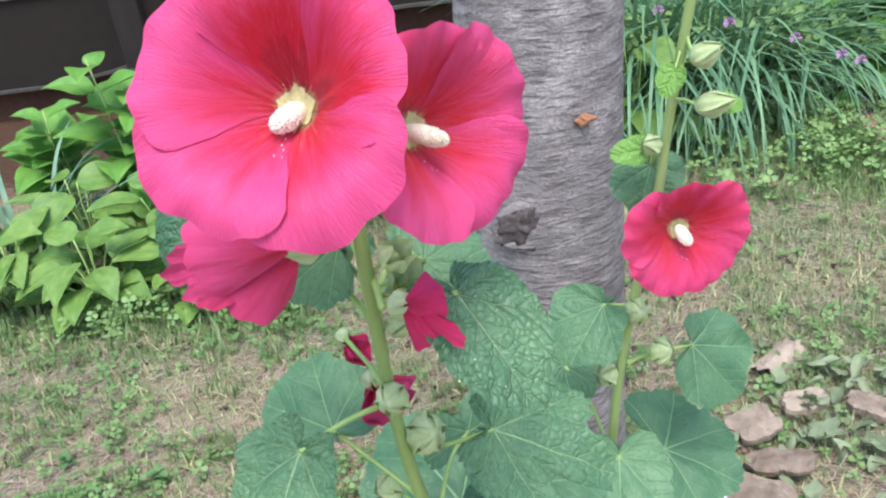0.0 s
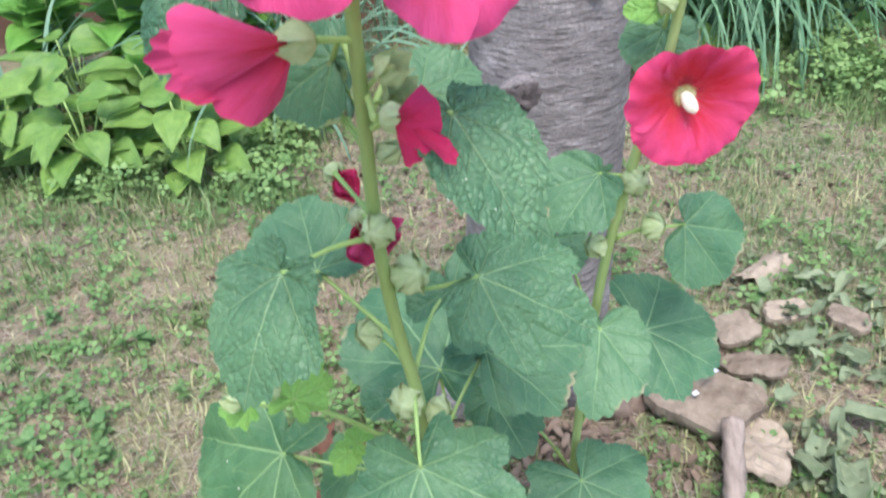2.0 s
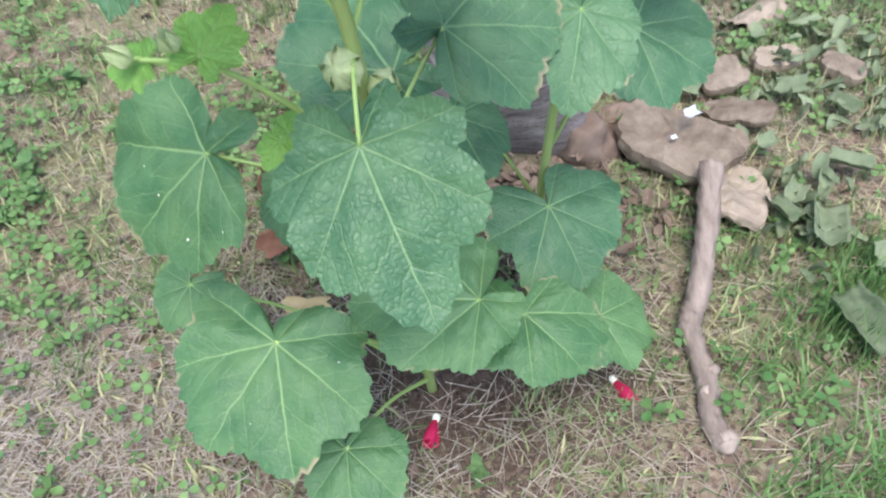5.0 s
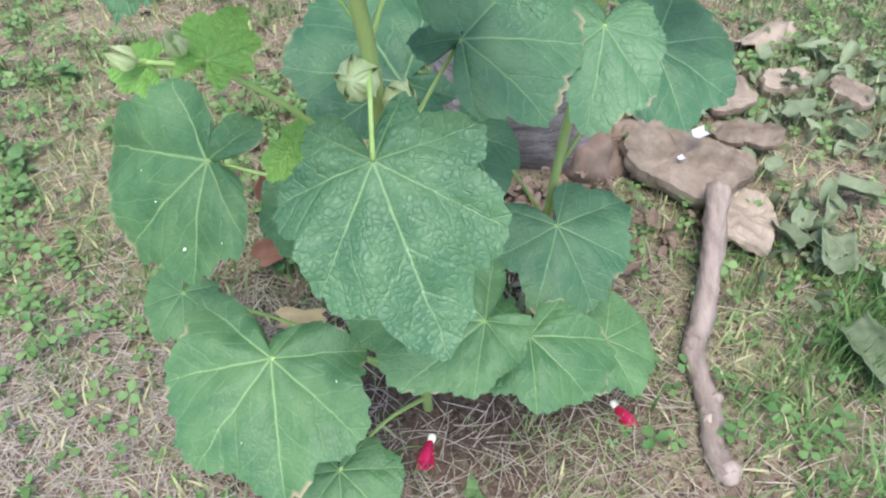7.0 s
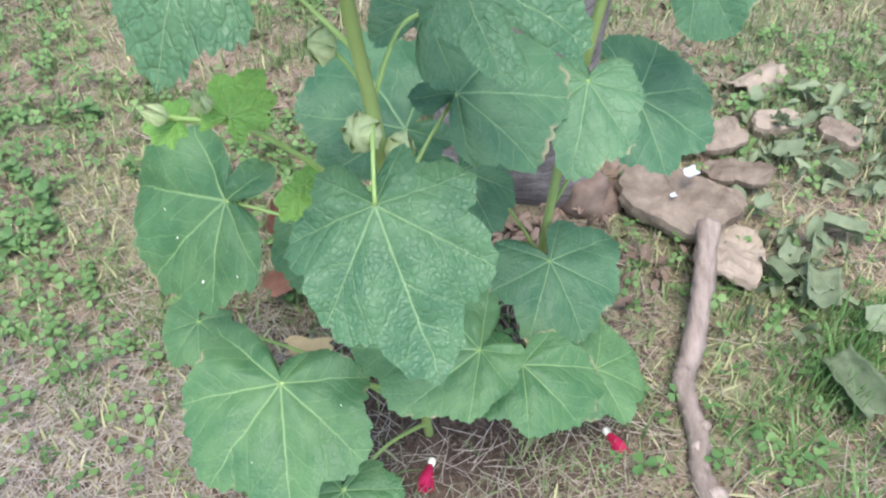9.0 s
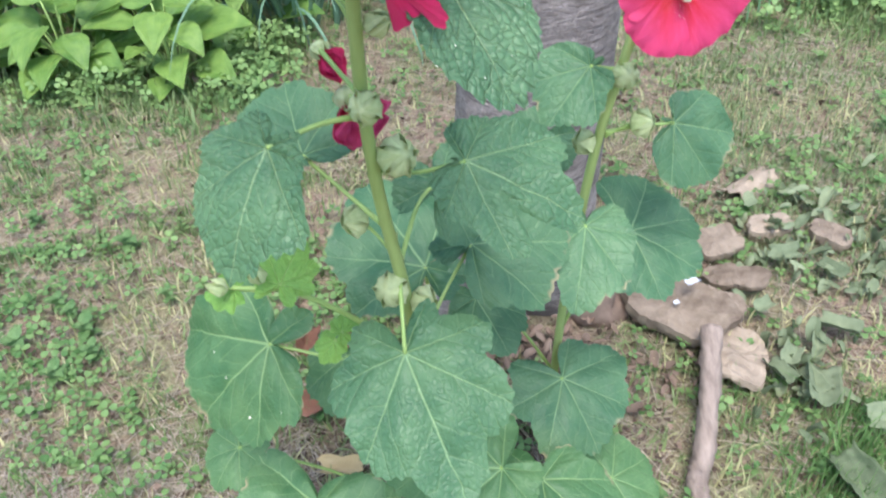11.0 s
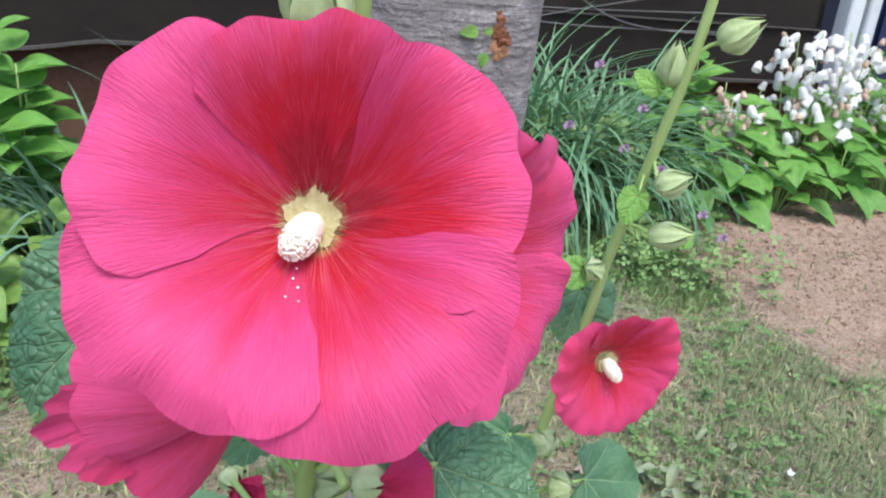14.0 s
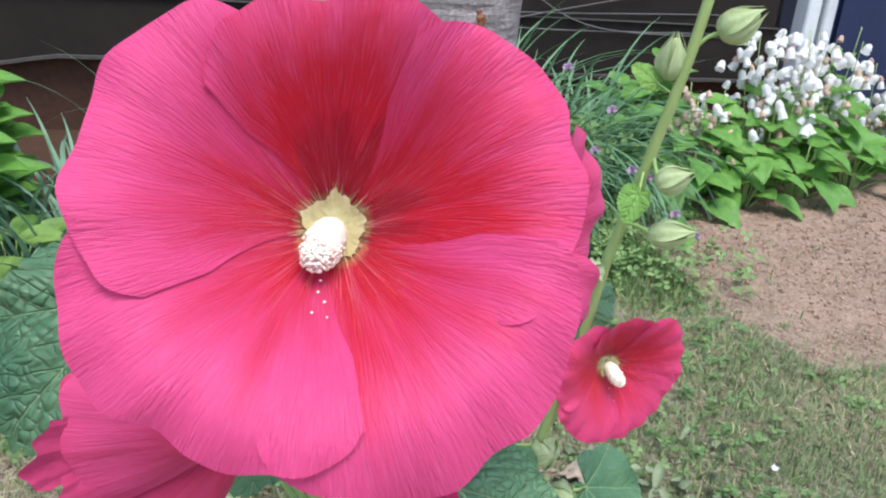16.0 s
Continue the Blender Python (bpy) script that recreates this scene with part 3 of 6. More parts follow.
WILTED = ((0.80, -42, 50, PETAL_DEEP, 0.34, 0.34, 0.16, 0.0, 0.0, 0.0, 0.0), (1.34, -42, -20, PETAL_DEEP, 0.12, 0.10, 0.16, 0.10, 0.10, 0.05, 0.2), (0.88, -80, -30, PETAL_DEEP, 0.26, 0.24, 0.14, 0.06, 0.0, 0.02, 0.1),
          (0.74, -60, 30, PETAL_DEEP, 0.05, 0.2, -0.10, 0.0, 0.0, -0.2, 0.0))


def furled_flower(plant, place, ahead, out, foot, size, seed, label, fans, cup=1.0):
    """A half-open flower seen from its side: folded petals that fan from the calyx, the innermost still rolled."""
    m = facing(place, ahead, out)
    ob = put("flower", bud_core(0.016 * cup, 0.006 * cup, SEPAL), plant, m @ pose(-0.010 * cup, 0, 0, 0, 90, 0), label)
    for k in range(5):
        put("sepal", bud_sepal(0.022 * cup, 0.0078 * cup, 0.10), ob, m @ pose(-0.010 * cup, 0, 0, 0, 90, 0) @ pose(0, 0, 0, 0, 0, 72 * k))
    for k, (long, a0, a1, mat, bulge, back, rise, lip, roll, z, taper) in enumerate(fans):
        put("petal", fan_petal(size * long, a0, a1, mat, seed + k, bulge, back, rise, lip, roll, taper), ob, m @ Matrix.Translation((0, 0, z * size * 0.6)))
    f, p = Vector(foot), m @ Vector((-0.01, 0, 0))
    v, fc = tube([f, f.lerp(p, 0.5), p], (0.0022, 0.0018, 0.0022), 7, 4)
    put("flower_stalk", mesh_of("flower_stalk", [q - f for q in v], fc, PETIOLE), ob, Matrix.Translation(f))
    return ob


# ---- the tall hollyhock with the large flowers ----
tall = thing("hollyhock", (0.03, 0.64, 0.0), "tall green hollyhock with large crimson flowers growing from dark soil", "flower", "hollyhocks by the tree")
v, f = tube([(0.03, 0.64, -0.02), (0.02, 0.60, 0.2), (0.012, 0.572, 0.4), (0.006, 0.54, 0.56), (0.0, 0.515, 0.66), (-0.001, 0.497, 0.746), (0.008, 0.462, 0.86), (0.014, 0.442, 0.95), (0.019, 0.43, 1.03), (0.022, 0.42, 1.12)],
            (0.0062, 0.0058, 0.0054, 0.0048, 0.0044, 0.0040, 0.0037, 0.0030), 12, 8, 0.05)
put("stem", mesh_of("stem", v, f, STEM), tall)

leaf(tall, (-0.050, 0.447, 0.747), (-0.12, -0.64, 0.76), (-0.34, -0.69, -0.64), (26, 31, 46, 62, 82, 63, 30, 18, 20), (0.0, 0.496, 0.742), LEAF_CRINKLED, 1, (0, 0, 0.004), droop=0.22, lobe=0.14, fold=0.15, teeth=0.05)
leaf(tall, (0.061, 0.520, 0.693), (0.20, -0.55, 0.81), (0.93, -0.15, -0.33), (26, 38, 44, 76, 94, 76, 46, 34, 25), (0.001, 0.512, 0.688), LEAF_CRINKLED, 2, (0, 0, -0.004), droop=0.16, lobe=0.14, teeth=0.045, cuts=((-19, 0.42, 7), (20, 0.12, 9)), label="crinkled leaf cleft into narrow lobes")
leaf(tall, (0.012, 0.488, 0.534), (-0.05, -0.64, 0.77), (0.42, -0.71, -0.56), (42, 48, 78, 93, 120, 91, 73, 46, 44), (0.004, 0.54, 0.575), LEAF_RIBBED, 3, (0.002, -0.012, 0.006), droop=0.12, lobe=0.22, label="broad lobed leaf with pale ribs")
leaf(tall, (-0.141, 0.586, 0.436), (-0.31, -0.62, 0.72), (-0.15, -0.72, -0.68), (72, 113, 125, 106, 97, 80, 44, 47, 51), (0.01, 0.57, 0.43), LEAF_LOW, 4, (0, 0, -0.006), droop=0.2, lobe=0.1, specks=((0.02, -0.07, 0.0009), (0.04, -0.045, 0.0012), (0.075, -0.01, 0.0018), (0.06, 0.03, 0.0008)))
leaf(tall, (0.056, 0.631, 0.531), (0.10, -0.50, 0.86), (0.83, -0.43, -0.35), (42, 34, 40, 60, 85, 92, 98, 60, 50), (0.012, 0.57, 0.46), None, 5, (0, 0, 0.005), droop=0.2, lobe=0.1)
leaf(tall, (0.057, 0.448, 0.846), (0.38, -0.50, 0.78), (0.56, -0.55, -0.62), (24, 28, 33, 46, 78, 52, 36, 24, 20), (0.01, 0.468, 0.83), LEAF_DEEP, 6, (0, 0.004, 0.01), droop=0.12, lobe=0.03, teeth=0.045, puff=0.003, specks=((0.02, 0.012, 0.0004), (0.035, -0.015, 0.0006), (0.05, 0.01, 0.0004), (0.055, -0.01, 0.0005), (0.03, 0.03, 0.0004), (0.04, -0.03, 0.0006)), label="deeply crinkled leaf with a toothed rim")
leaf(tall, (-0.064, 0.554, 0.674), (-0.1, -0.50, 0.86), (-0.36, 0.82, 0.44), (26, 37, 52, 60, 77, 72, 63, 52, 40), (0.0, 0.525, 0.63), None, 7, (0, 0, 0.0), droop=0.15, lobe=0.1)
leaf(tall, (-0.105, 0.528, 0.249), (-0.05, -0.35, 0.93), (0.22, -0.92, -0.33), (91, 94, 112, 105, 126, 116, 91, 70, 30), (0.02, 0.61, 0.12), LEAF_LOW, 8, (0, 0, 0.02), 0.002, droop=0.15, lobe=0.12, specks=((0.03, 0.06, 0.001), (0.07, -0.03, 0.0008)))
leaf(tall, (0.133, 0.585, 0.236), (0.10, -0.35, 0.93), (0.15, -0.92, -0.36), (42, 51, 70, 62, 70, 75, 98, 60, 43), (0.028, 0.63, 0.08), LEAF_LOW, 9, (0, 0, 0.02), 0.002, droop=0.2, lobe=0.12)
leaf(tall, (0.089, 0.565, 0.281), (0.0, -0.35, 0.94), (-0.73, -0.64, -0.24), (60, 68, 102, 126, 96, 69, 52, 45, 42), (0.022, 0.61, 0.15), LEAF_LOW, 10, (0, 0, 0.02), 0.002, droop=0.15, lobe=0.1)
leaf(tall, (-0.003, 0.735, 0.413), (0.0, -0.41, 0.91), (-0.82, -0.52, -0.23), (82, 126, 140, 107, 93, 61, 50, 50, 50), (0.016, 0.59, 0.25), None, 11, (0, 0.03, 0.02), 0.002, droop=0.1, lobe=0.1)
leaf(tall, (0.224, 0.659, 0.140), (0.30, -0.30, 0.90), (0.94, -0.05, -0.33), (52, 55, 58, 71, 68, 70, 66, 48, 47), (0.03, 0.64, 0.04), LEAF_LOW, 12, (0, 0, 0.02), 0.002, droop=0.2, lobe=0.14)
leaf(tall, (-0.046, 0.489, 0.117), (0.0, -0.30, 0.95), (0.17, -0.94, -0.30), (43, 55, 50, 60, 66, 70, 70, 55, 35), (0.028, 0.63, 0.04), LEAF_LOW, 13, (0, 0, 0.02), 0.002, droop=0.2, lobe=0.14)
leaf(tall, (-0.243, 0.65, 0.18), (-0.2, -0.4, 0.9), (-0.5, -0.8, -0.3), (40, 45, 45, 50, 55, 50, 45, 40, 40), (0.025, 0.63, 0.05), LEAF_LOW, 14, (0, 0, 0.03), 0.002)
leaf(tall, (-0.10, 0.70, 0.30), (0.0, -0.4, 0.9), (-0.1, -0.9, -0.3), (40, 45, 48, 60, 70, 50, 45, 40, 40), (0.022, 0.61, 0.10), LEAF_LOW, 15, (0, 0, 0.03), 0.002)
leaf(tall, (-0.012, 0.490, 0.862), (-0.1, -0.75, 0.6), (-0.7, -0.1, -0.55), (22, 26, 32, 38, 48, 38, 32, 26, 22), (0.007, 0.466, 0.85), None, 16, lobe=0.06)
leaf(tall, (0.030, 0.530, 0.825), (0.2, -0.6, 0.75), (0.7, 0.2, -0.35), (30, 34, 38, 42, 45, 42, 38, 34, 30), (0.006, 0.472, 0.83), None, 17)
leaf(tall, (0.030, 0.625, 0.605), (0.1, -0.6, 0.8), (0.45, -0.45, -0.75), (36, 42, 48, 52, 58, 52, 48, 42, 36), (0.004, 0.535, 0.58), None, 19)
leaf(tall, (-0.062, 0.468, 0.918), (-0.35, -0.78, 0.52), (-0.64, -0.21, -0.73), (24, 28, 36, 48, 68, 46, 36, 28, 24), (0.011, 0.450, 0.900), LEAF_DEEP, 18, lobe=0.05, teeth=0.045)

# reds: upper petals redder, lower ones pinker, as the light falls
flower(tall, (0.0075, 0.413, 0.963), (-0.07, -0.88, 0.47), (0.10, 0.47, 0.88), 0.0556, (0.012, 0.446, 0.925), 0.056, 1, column=(0.019, 0.0058, (-0.0095, 0.003)), scales=(0.85, 0.97, 1.07, 1.15, 1.0), ruffle=0.046, reds=(0.34, -0.06, -0.14, -0.04, 0.22), label="wide open crimson flower with a white stamen column")
flower(tall, (0.041, 0.441, 0.942), (0.75, -0.65, 0.08), (-0.05, 0.05, 0.99), 0.0535, (0.012, 0.45, 0.915), 0.040, 2, column=(0.024, 0.0052, (-0.003, 0.0)), scales=(0.90, 0.72, 0.92, 1, 1), reds=(0.2, 0.2, 0, -0.05, 0.05), label="crimson flower turned aside behind the largest one")
furled_flower(tall, (-0.016, 0.438, 0.889), (-0.948, -0.318, 0.0), (0.30, -0.89, 0.33), (0.010, 0.455, 0.884), 0.058, 4, "half-open crimson flower with folded and rolled petals", FURLED)
furled_flower(tall, (0.030, 0.431, 0.852), (1.0, 0.056, 0.0), (0.05, -0.89, 0.45), (0.010, 0.466, 0.850), 0.029, 9, "withered dark crimson flower lying on a leaf", WILTED, 0.72)
withered_flower(tall, (-0.020, 0.540, 0.728), (0.18, -0.25, -0.95), (0.0, 0.505, 0.725), 0.034, 6, PETAL, (30, 150, 270), "withered crimson flower hanging behind the stem", 1.7, (0, 14, -10), 0.72)
withered_flower(tall, (-0.036, 0.545, 0.762), (0.55, -0.35, -0.55), (-0.002, 0.500, 0.752), 0.024, 7, PETAL_DEEP, (30, 150, 270), "small shrivelled crimson flower behind the stem")
bud(tall, (-0.022, 0.498, 0.835), (-0.8, -0.4, 0.2), 0.018, 0.0075, (0.003, 0.480, 0.815), 0.35, 37, 30)
bud(tall, (0.024, 0.468, 0.845), (0.4, -0.6, 0.6), 0.018, 0.0080, (0.007, 0.470, 0.84), 0.40, 39, 15)
bud(tall, (-0.016, 0.505, 0.822), (-0.55, -0.4, 0.5), 0.018, 0.0080, (0.003, 0.485, 0.80), 0.30, 31, 10)
bud(tall, (-0.012, 0.50, 0.845), (-0.3, -0.3, 0.8), 0.017, 0.0075, (0.005, 0.478, 0.83), 0.35, 32, 50)
bud(tall, (0.020, 0.462, 0.862), (0.55, -0.4, 0.5), 0.018, 0.0080, (0.008, 0.466, 0.85), 0.30, 33)
bud(tall, (0.016, 0.474, 0.835), (0.7, -0.4, 0.1), 0.017, 0.0075, (0.006, 0.476, 0.83), 0.35, 34, 30)
bud(tall, (0.010, 0.484, 0.805), (0.6, -0.3, 0.4), 0.016, 0.007, (0.003, 0.486, 0.80), 0.05, 35)
bud(tall, (0.008, 0.420, 1.014), (-0.12, -0.2, 0.95), 0.026, 0.0090, (0.016, 0.435, 1.00), 0.0, 36)
bud(tall, (0.004, 0.488, 0.752), (-0.1, -0.85, 0.35), 0.017, 0.0095, (0.0, 0.498, 0.745), 0.02, 1, ripe=True)
bud(tall, (0.012, 0.512, 0.700), (0.45, -0.6, 0.5), 0.022, 0.0125, (0.001, 0.51, 0.69), 0.05, 2, 20, ripe=True)
bud(tall, (-0.024, 0.55, 0.618), (-0.5, -0.6, 0.4), 0.019, 0.011, (0.002, 0.53, 0.60), 0.04, 3, 40, ripe=True)
bud(tall, (-0.001, 0.535, 0.560), (-0.1, -0.8, 0.5), 0.022, 0.0125, (0.006, 0.545, 0.545), 0.03, 4, 60, ripe=True)
bud(tall, (0.016, 0.55, 0.535), (0.6, -0.5, 0.3), 0.019, 0.011, (0.007, 0.545, 0.53), 0.05, 5, ripe=True)

v, f = tube([(0.01, 0.575, 0.42), (-0.03, 0.55, 0.50), (-0.075, 0.51, 0.575), (-0.12, 0.495, 0.592)], (0.0026, 0.0022, 0.0018), 7, 6)
put("side_shoot", mesh_of("side_shoot", v, f, PETIOLE), tall)
leaf(tall, (-0.118, 0.497, 0.588), (-0.3, -0.5, 0.8), (-0.9, 0.1, -0.2), (14, 16, 18, 22, 30, 22, 18, 16, 14), (-0.10, 0.50, 0.585), LEAF_PALE, 41, (0, 0, 0), 0.001, lobe=0.2)
leaf(tall, (-0.082, 0.50, 0.592), (0.0, -0.4, 0.9), (0.2, 0.8, 0.3), (18, 22, 26, 32, 42, 32, 26, 22, 18), (-0.085, 0.505, 0.575), LEAF_PALE, 42, (0, 0, 0), 0.001, lobe=0.25)
leaf(tall, (-0.056, 0.552, 0.490), (0.1, -0.5, 0.85), (0.6, 0.6, 0.3), (10, 12, 15, 17, 20, 17, 15, 12, 10), (0.008, 0.56, 0.46), LEAF_PALE, 43, (0, 0, 0), 0.001, lobe=0.15)
leaf(tall, (-0.062, 0.548, 0.484), (-0.1, -0.6, 0.8), (-0.5, -0.6, -0.5), (10, 12, 16, 19, 23, 19, 16, 12, 10), (0.008, 0.56, 0.455), LEAF_PALE, 44, (0, 0, 0), 0.001, lobe=0.15)
bud(tall, (-0.122, 0.492, 0.592), (-0.6, -0.3, 0.6), 0.014, 0.006, (-0.115, 0.497, 0.59), 0.2, 45)
bud(tall, (-0.095, 0.498, 0.598), (-0.2, -0.3, 0.9), 0.014, 0.006, (-0.095, 0.503, 0.588), 0.2, 46)

scale = bud_sepal(0.011, 0.0035, 0.25)
for k, (x, y, z) in enumerate(((0.004, 0.478, 0.815), (0.0, 0.494, 0.765), (0.001, 0.508, 0.70), (0.003, 0.526, 0.615), (0.006, 0.468, 0.845), (0.002, 0.486, 0.79), (0.004, 0.535, 0.585))):
    put("stipule", scale, tall, Matrix.Translation((x, y, z)) @ pose(0, 0, 0, 0, 0, 140 * k - 60))

# ---- the slender hollyhock beside the trunk ----
slim = thing("hollyhock", (0.15, 0.80, 0.0), "slender hollyhock with one crimson flower and green buds beside a trunk", "flower", "hollyhocks by the tree")
v, f = tube([(0.15, 0.80, -0.02), (0.155, 0.765, 0.3), (0.168, 0.714, 0.56), (0.187, 0.705, 0.68), (0.207, 0.702, 0.775), (0.214, 0.695, 0.835), (0.222, 0.675, 0.91), (0.234, 0.66, 1.0), (0.245, 0.65, 1.14)],
            (0.0055, 0.005, 0.0045, 0.004, 0.0036, 0.003), 10, 8, 0.05, 3)
put("stem", mesh_of("stem", v, f, STEM), slim)
leaf(slim, (0.164, 0.674, 0.522), (0.10, -0.47, 0.88), (-0.09, -0.88, -0.46), (31, 32, 40, 60, 85, 70, 52, 44, 37), (0.16, 0.75, 0.40), None, 21, lobe=0.12)
leaf(slim, (0.221, 0.751, 0.458), (0.25, -0.40, 0.88), (0.91, -0.21, -0.35), (60, 62, 72, 75, 84, 88, 90, 80, 61), (0.158, 0.765, 0.30), None, 22, lobe=0.14)
leaf(slim, (0.245, 0.737, 0.600), (0.35, -0.71, 0.61), (0.66, -0.27, -0.70), (16, 22, 44, 60, 69, 69, 62, 39, 21), (0.178, 0.71, 0.605), None, 23, (0, 0, 0.002), lobe=0.1)
leaf(slim, (0.158, 0.699, 0.677), (-0.10, -0.61, 0.79), (-0.58, -0.61, -0.54), (17, 24, 49, 54, 63, 51, 30, 20, 16), (0.186, 0.706, 0.67), None, 24, (0, 0, 0.0), lobe=0.08)
leaf(slim, (0.158, 0.713, 0.260), (0.20, -0.40, 0.90), (0.53, -0.73, -0.44), (53, 73, 75, 92, 89, 80, 90, 68, 49), (0.152, 0.78, 0.13), None, 25, (-0.03, 0, 0.03), 0.002, lobe=0.14)
leaf(slim, (0.051, 0.777, 0.330), (0.1, -0.4, 0.91), (0.54, -0.74, -0.39), (30, 35, 40, 60, 83, 68, 55, 40, 30), (0.152, 0.78, 0.2), None, 26)
leaf(slim, (0.205, 0.715, 0.80), (0.0, -0.85, 0.5), (-0.3, -0.1, -0.9), (20, 26, 32, 38, 44, 38, 32, 26, 20), (0.21, 0.70, 0.81), None, 27, lobe=0.04)
leaf(slim, (0.250, 0.676, 0.862), (0.2, -0.8, 0.5), (0.9, 0.0, -0.25), (4, 6, 9, 13, 20, 13, 9, 6, 4), (0.224, 0.684, 0.862), LEAF_PALE, 30, (0, 0, 0), 0.0008, lobe=0.03)
leaf(slim, (0.218, 0.672, 0.962), (-0.1, -0.9, 0.4), (-0.7, 0.0, 0.6), (4, 6, 8, 12, 20, 12, 8, 6, 4), (0.229, 0.665, 0.955), LEAF_PALE, 31, (0, 0, 0), 0.0008, lobe=0.03)
leaf(slim, (0.196, 0.69, 0.825), (-0.1, -0.85, 0.5), (-0.95, 0.0, -0.12), (5, 8, 13, 19, 30, 18, 12, 8, 5), (0.213, 0.696, 0.83), LEAF_PALE, 28, (0, 0, 0), 0.0008, lobe=0.03, label="small yellow-green young leaf")
leaf(slim, (0.214, 0.664, 0.893), (0.0, -0.9, 0.4), (-0.45, 0.0, -0.85), (6, 8, 12, 16, 22, 15, 11, 8, 6), (0.221, 0.676, 0.906), LEAF_PALE, 29, (0, 0, 0), 0.0008, lobe=0.03)
leaf(slim, (0.122, 0.775, 0.560), (0.0, -0.6, 0.8), (-0.55, -0.5, -0.6), (34, 38, 44, 48, 54, 48, 44, 38, 34), (0.163, 0.735, 0.47), None, 32)
flower(slim, (0.218, 0.686, 0.757), (0.25, -0.96, -0.02), (0.05, 0.0, 0.99), 0.056, (0.206, 0.703, 0.765), 0.026, 5, column=(0.015, 0.0062, (-0.006, -0.002)), ruffle=0.035, mat=PETAL_RED, scales=(0.8, 1, 0.98, 0.98, 1), reds=(0.3, 0.15, 0, 0, 0.15), label="single crimson flower hanging a little")
bud(slim, (0.206, 0.69, 0.826), (-0.7, -0.5, 0.35), 0.016, 0.008, (0.213, 0.696, 0.823), 0.0, 6)
bud(slim, (0.232, 0.675, 0.860), (0.85, -0.4, 0.2), 0.026, 0.009, (0.219, 0.684, 0.865), 0.0, 7)
bud(slim, (0.227, 0.668, 0.898), (0.75, -0.4, 0.4), 0.021, 0.009, (0.224, 0.672, 0.915), 0.0, 8)
bud(slim, (0.226, 0.672, 0.965), (-0.1, -0.2, 0.95), 0.025, 0.009, (0.23, 0.665, 0.955), 0.0, 9)
bud(slim, (0.242, 0.652, 0.995), (0.7, -0.3, 0.5), 0.024, 0.010, (0.233, 0.661, 0.985), 0.0, 10)
bud(slim, (0.188, 0.705, 0.665), (0.1, -0.8, 0.4), 0.019, 0.011, (0.185, 0.706, 0.66), 0.04, 11, ripe=True)
bud(slim, (0.205, 0.71, 0.615), (0.6, -0.6, 0.4), 0.02, 0.0115, (0.178, 0.71, 0.60), 0.05, 12, ripe=True)
bud(slim, (0.163, 0.705, 0.598), (-0.6, -0.6, 0.3), 0.018, 0.0105, (0.174, 0.712, 0.59), 0.04, 13, ripe=True)


# ---- ground ----
def ground_height(x, y):
    z = 0.012 * noise.noise(Vector((x * 2.1, y * 2.1, 0.3))) + 0.006 * noise.noise(Vector((x * 9, y * 9, 1.7)))
    z += 0.004 * noise.noise(Vector((x * 31, y * 31, 4.0)))
    bed = max(0.0, min(1.0, (x - 1.05 - 0.25 * (3.0 - y)) * 3)) * max(0.0, min(1.0, (y - 1.7) * 2))
    z += bed * (0.02 + 0.035 * noise.noise(Vector((x * 6, y * 6, 8))) + 0.02 * noise.noise(Vector((x * 22, y * 22, 9))))
    far = max(abs(x - 0.7) - 2.7, abs(y - 2.0) - 2.4, 0.0)
    z += 0.02 * math.exp(-((x - 0.14) ** 2 + (y - 1.08) ** 2) / 0.035)
    return z * max(0.0, 1 - far * 1.5)


GROUND, t, b = nodes_of("trodden soil with thatch")
tc = t.nodes.new("ShaderNodeTexCoord")
vec = tc.outputs["Object"]
fine = noise_tex(t, vec, 160, 5, 0.65)
mid = noise_tex(t, vec, 26, 4, 0.6)
big = noise_tex(t, vec, 3.2, 3)
clod = noise_tex(t, vec, 70, 3)
mix3 = maths(t, "ADD", maths(t, "MULTIPLY", fine, 0.45), maths(t, "ADD", maths(t, "MULTIPLY", mid, 0.3), maths(t, "MULTIPLY", clod, 0.25)))
soil = ramp(t, mix3, (0.34, (0.050, 0.036, 0.029)), (0.49, (0.275, 0.198, 0.150)), (0.68, (0.50, 0.40, 0.315)))
bare = ramp(t, mix3, (0.32, (0.15, 0.096, 0.066)), (0.50, (0.315, 0.222, 0.165)), (0.68, (0.45, 0.345, 0.275)))
rust = ramp(t, mix3, (0.30, (0.035, 0.019, 0.012)), (0.70, (0.11, 0.060, 0.038)))
green = ramp(t, fine, (0.3, (0.07, 0.12, 0.04)), (0.7, (0.24, 0.31, 0.13)))
col = mixc(t, ramp(t, maths(t, "ADD", maths(t, "MULTIPLY", mid, 0.5), maths(t, "MULTIPLY", big, 0.5)), (0.42, (0, 0, 0)), (0.62, (0.6, 0.6, 0.6))), soil, green)
at = t.nodes.new("ShaderNodeSeparateXYZ")
t.links.new(vec, at.inputs[0])
wob = maths(t, "MULTIPLY_ADD", mid, 0.5, -0.25)
edge = maths(t, "ADD", maths(t, "SUBTRACT", at.outputs[0], maths(t, "MULTIPLY_ADD", at.outputs[1], -0.25, 1.87)), wob)
beyond = maths(t, "MULTIPLY", maths(t, "SUBTRACT", maths(t, "ADD", at.outputs[1], wob), 1.85), 5.0)
n_bed = t.nodes.new("ShaderNodeClamp")
t.links.new(maths(t, "MINIMUM", maths(t, "MULTIPLY", edge, 5.0), beyond), n_bed.inputs[0])
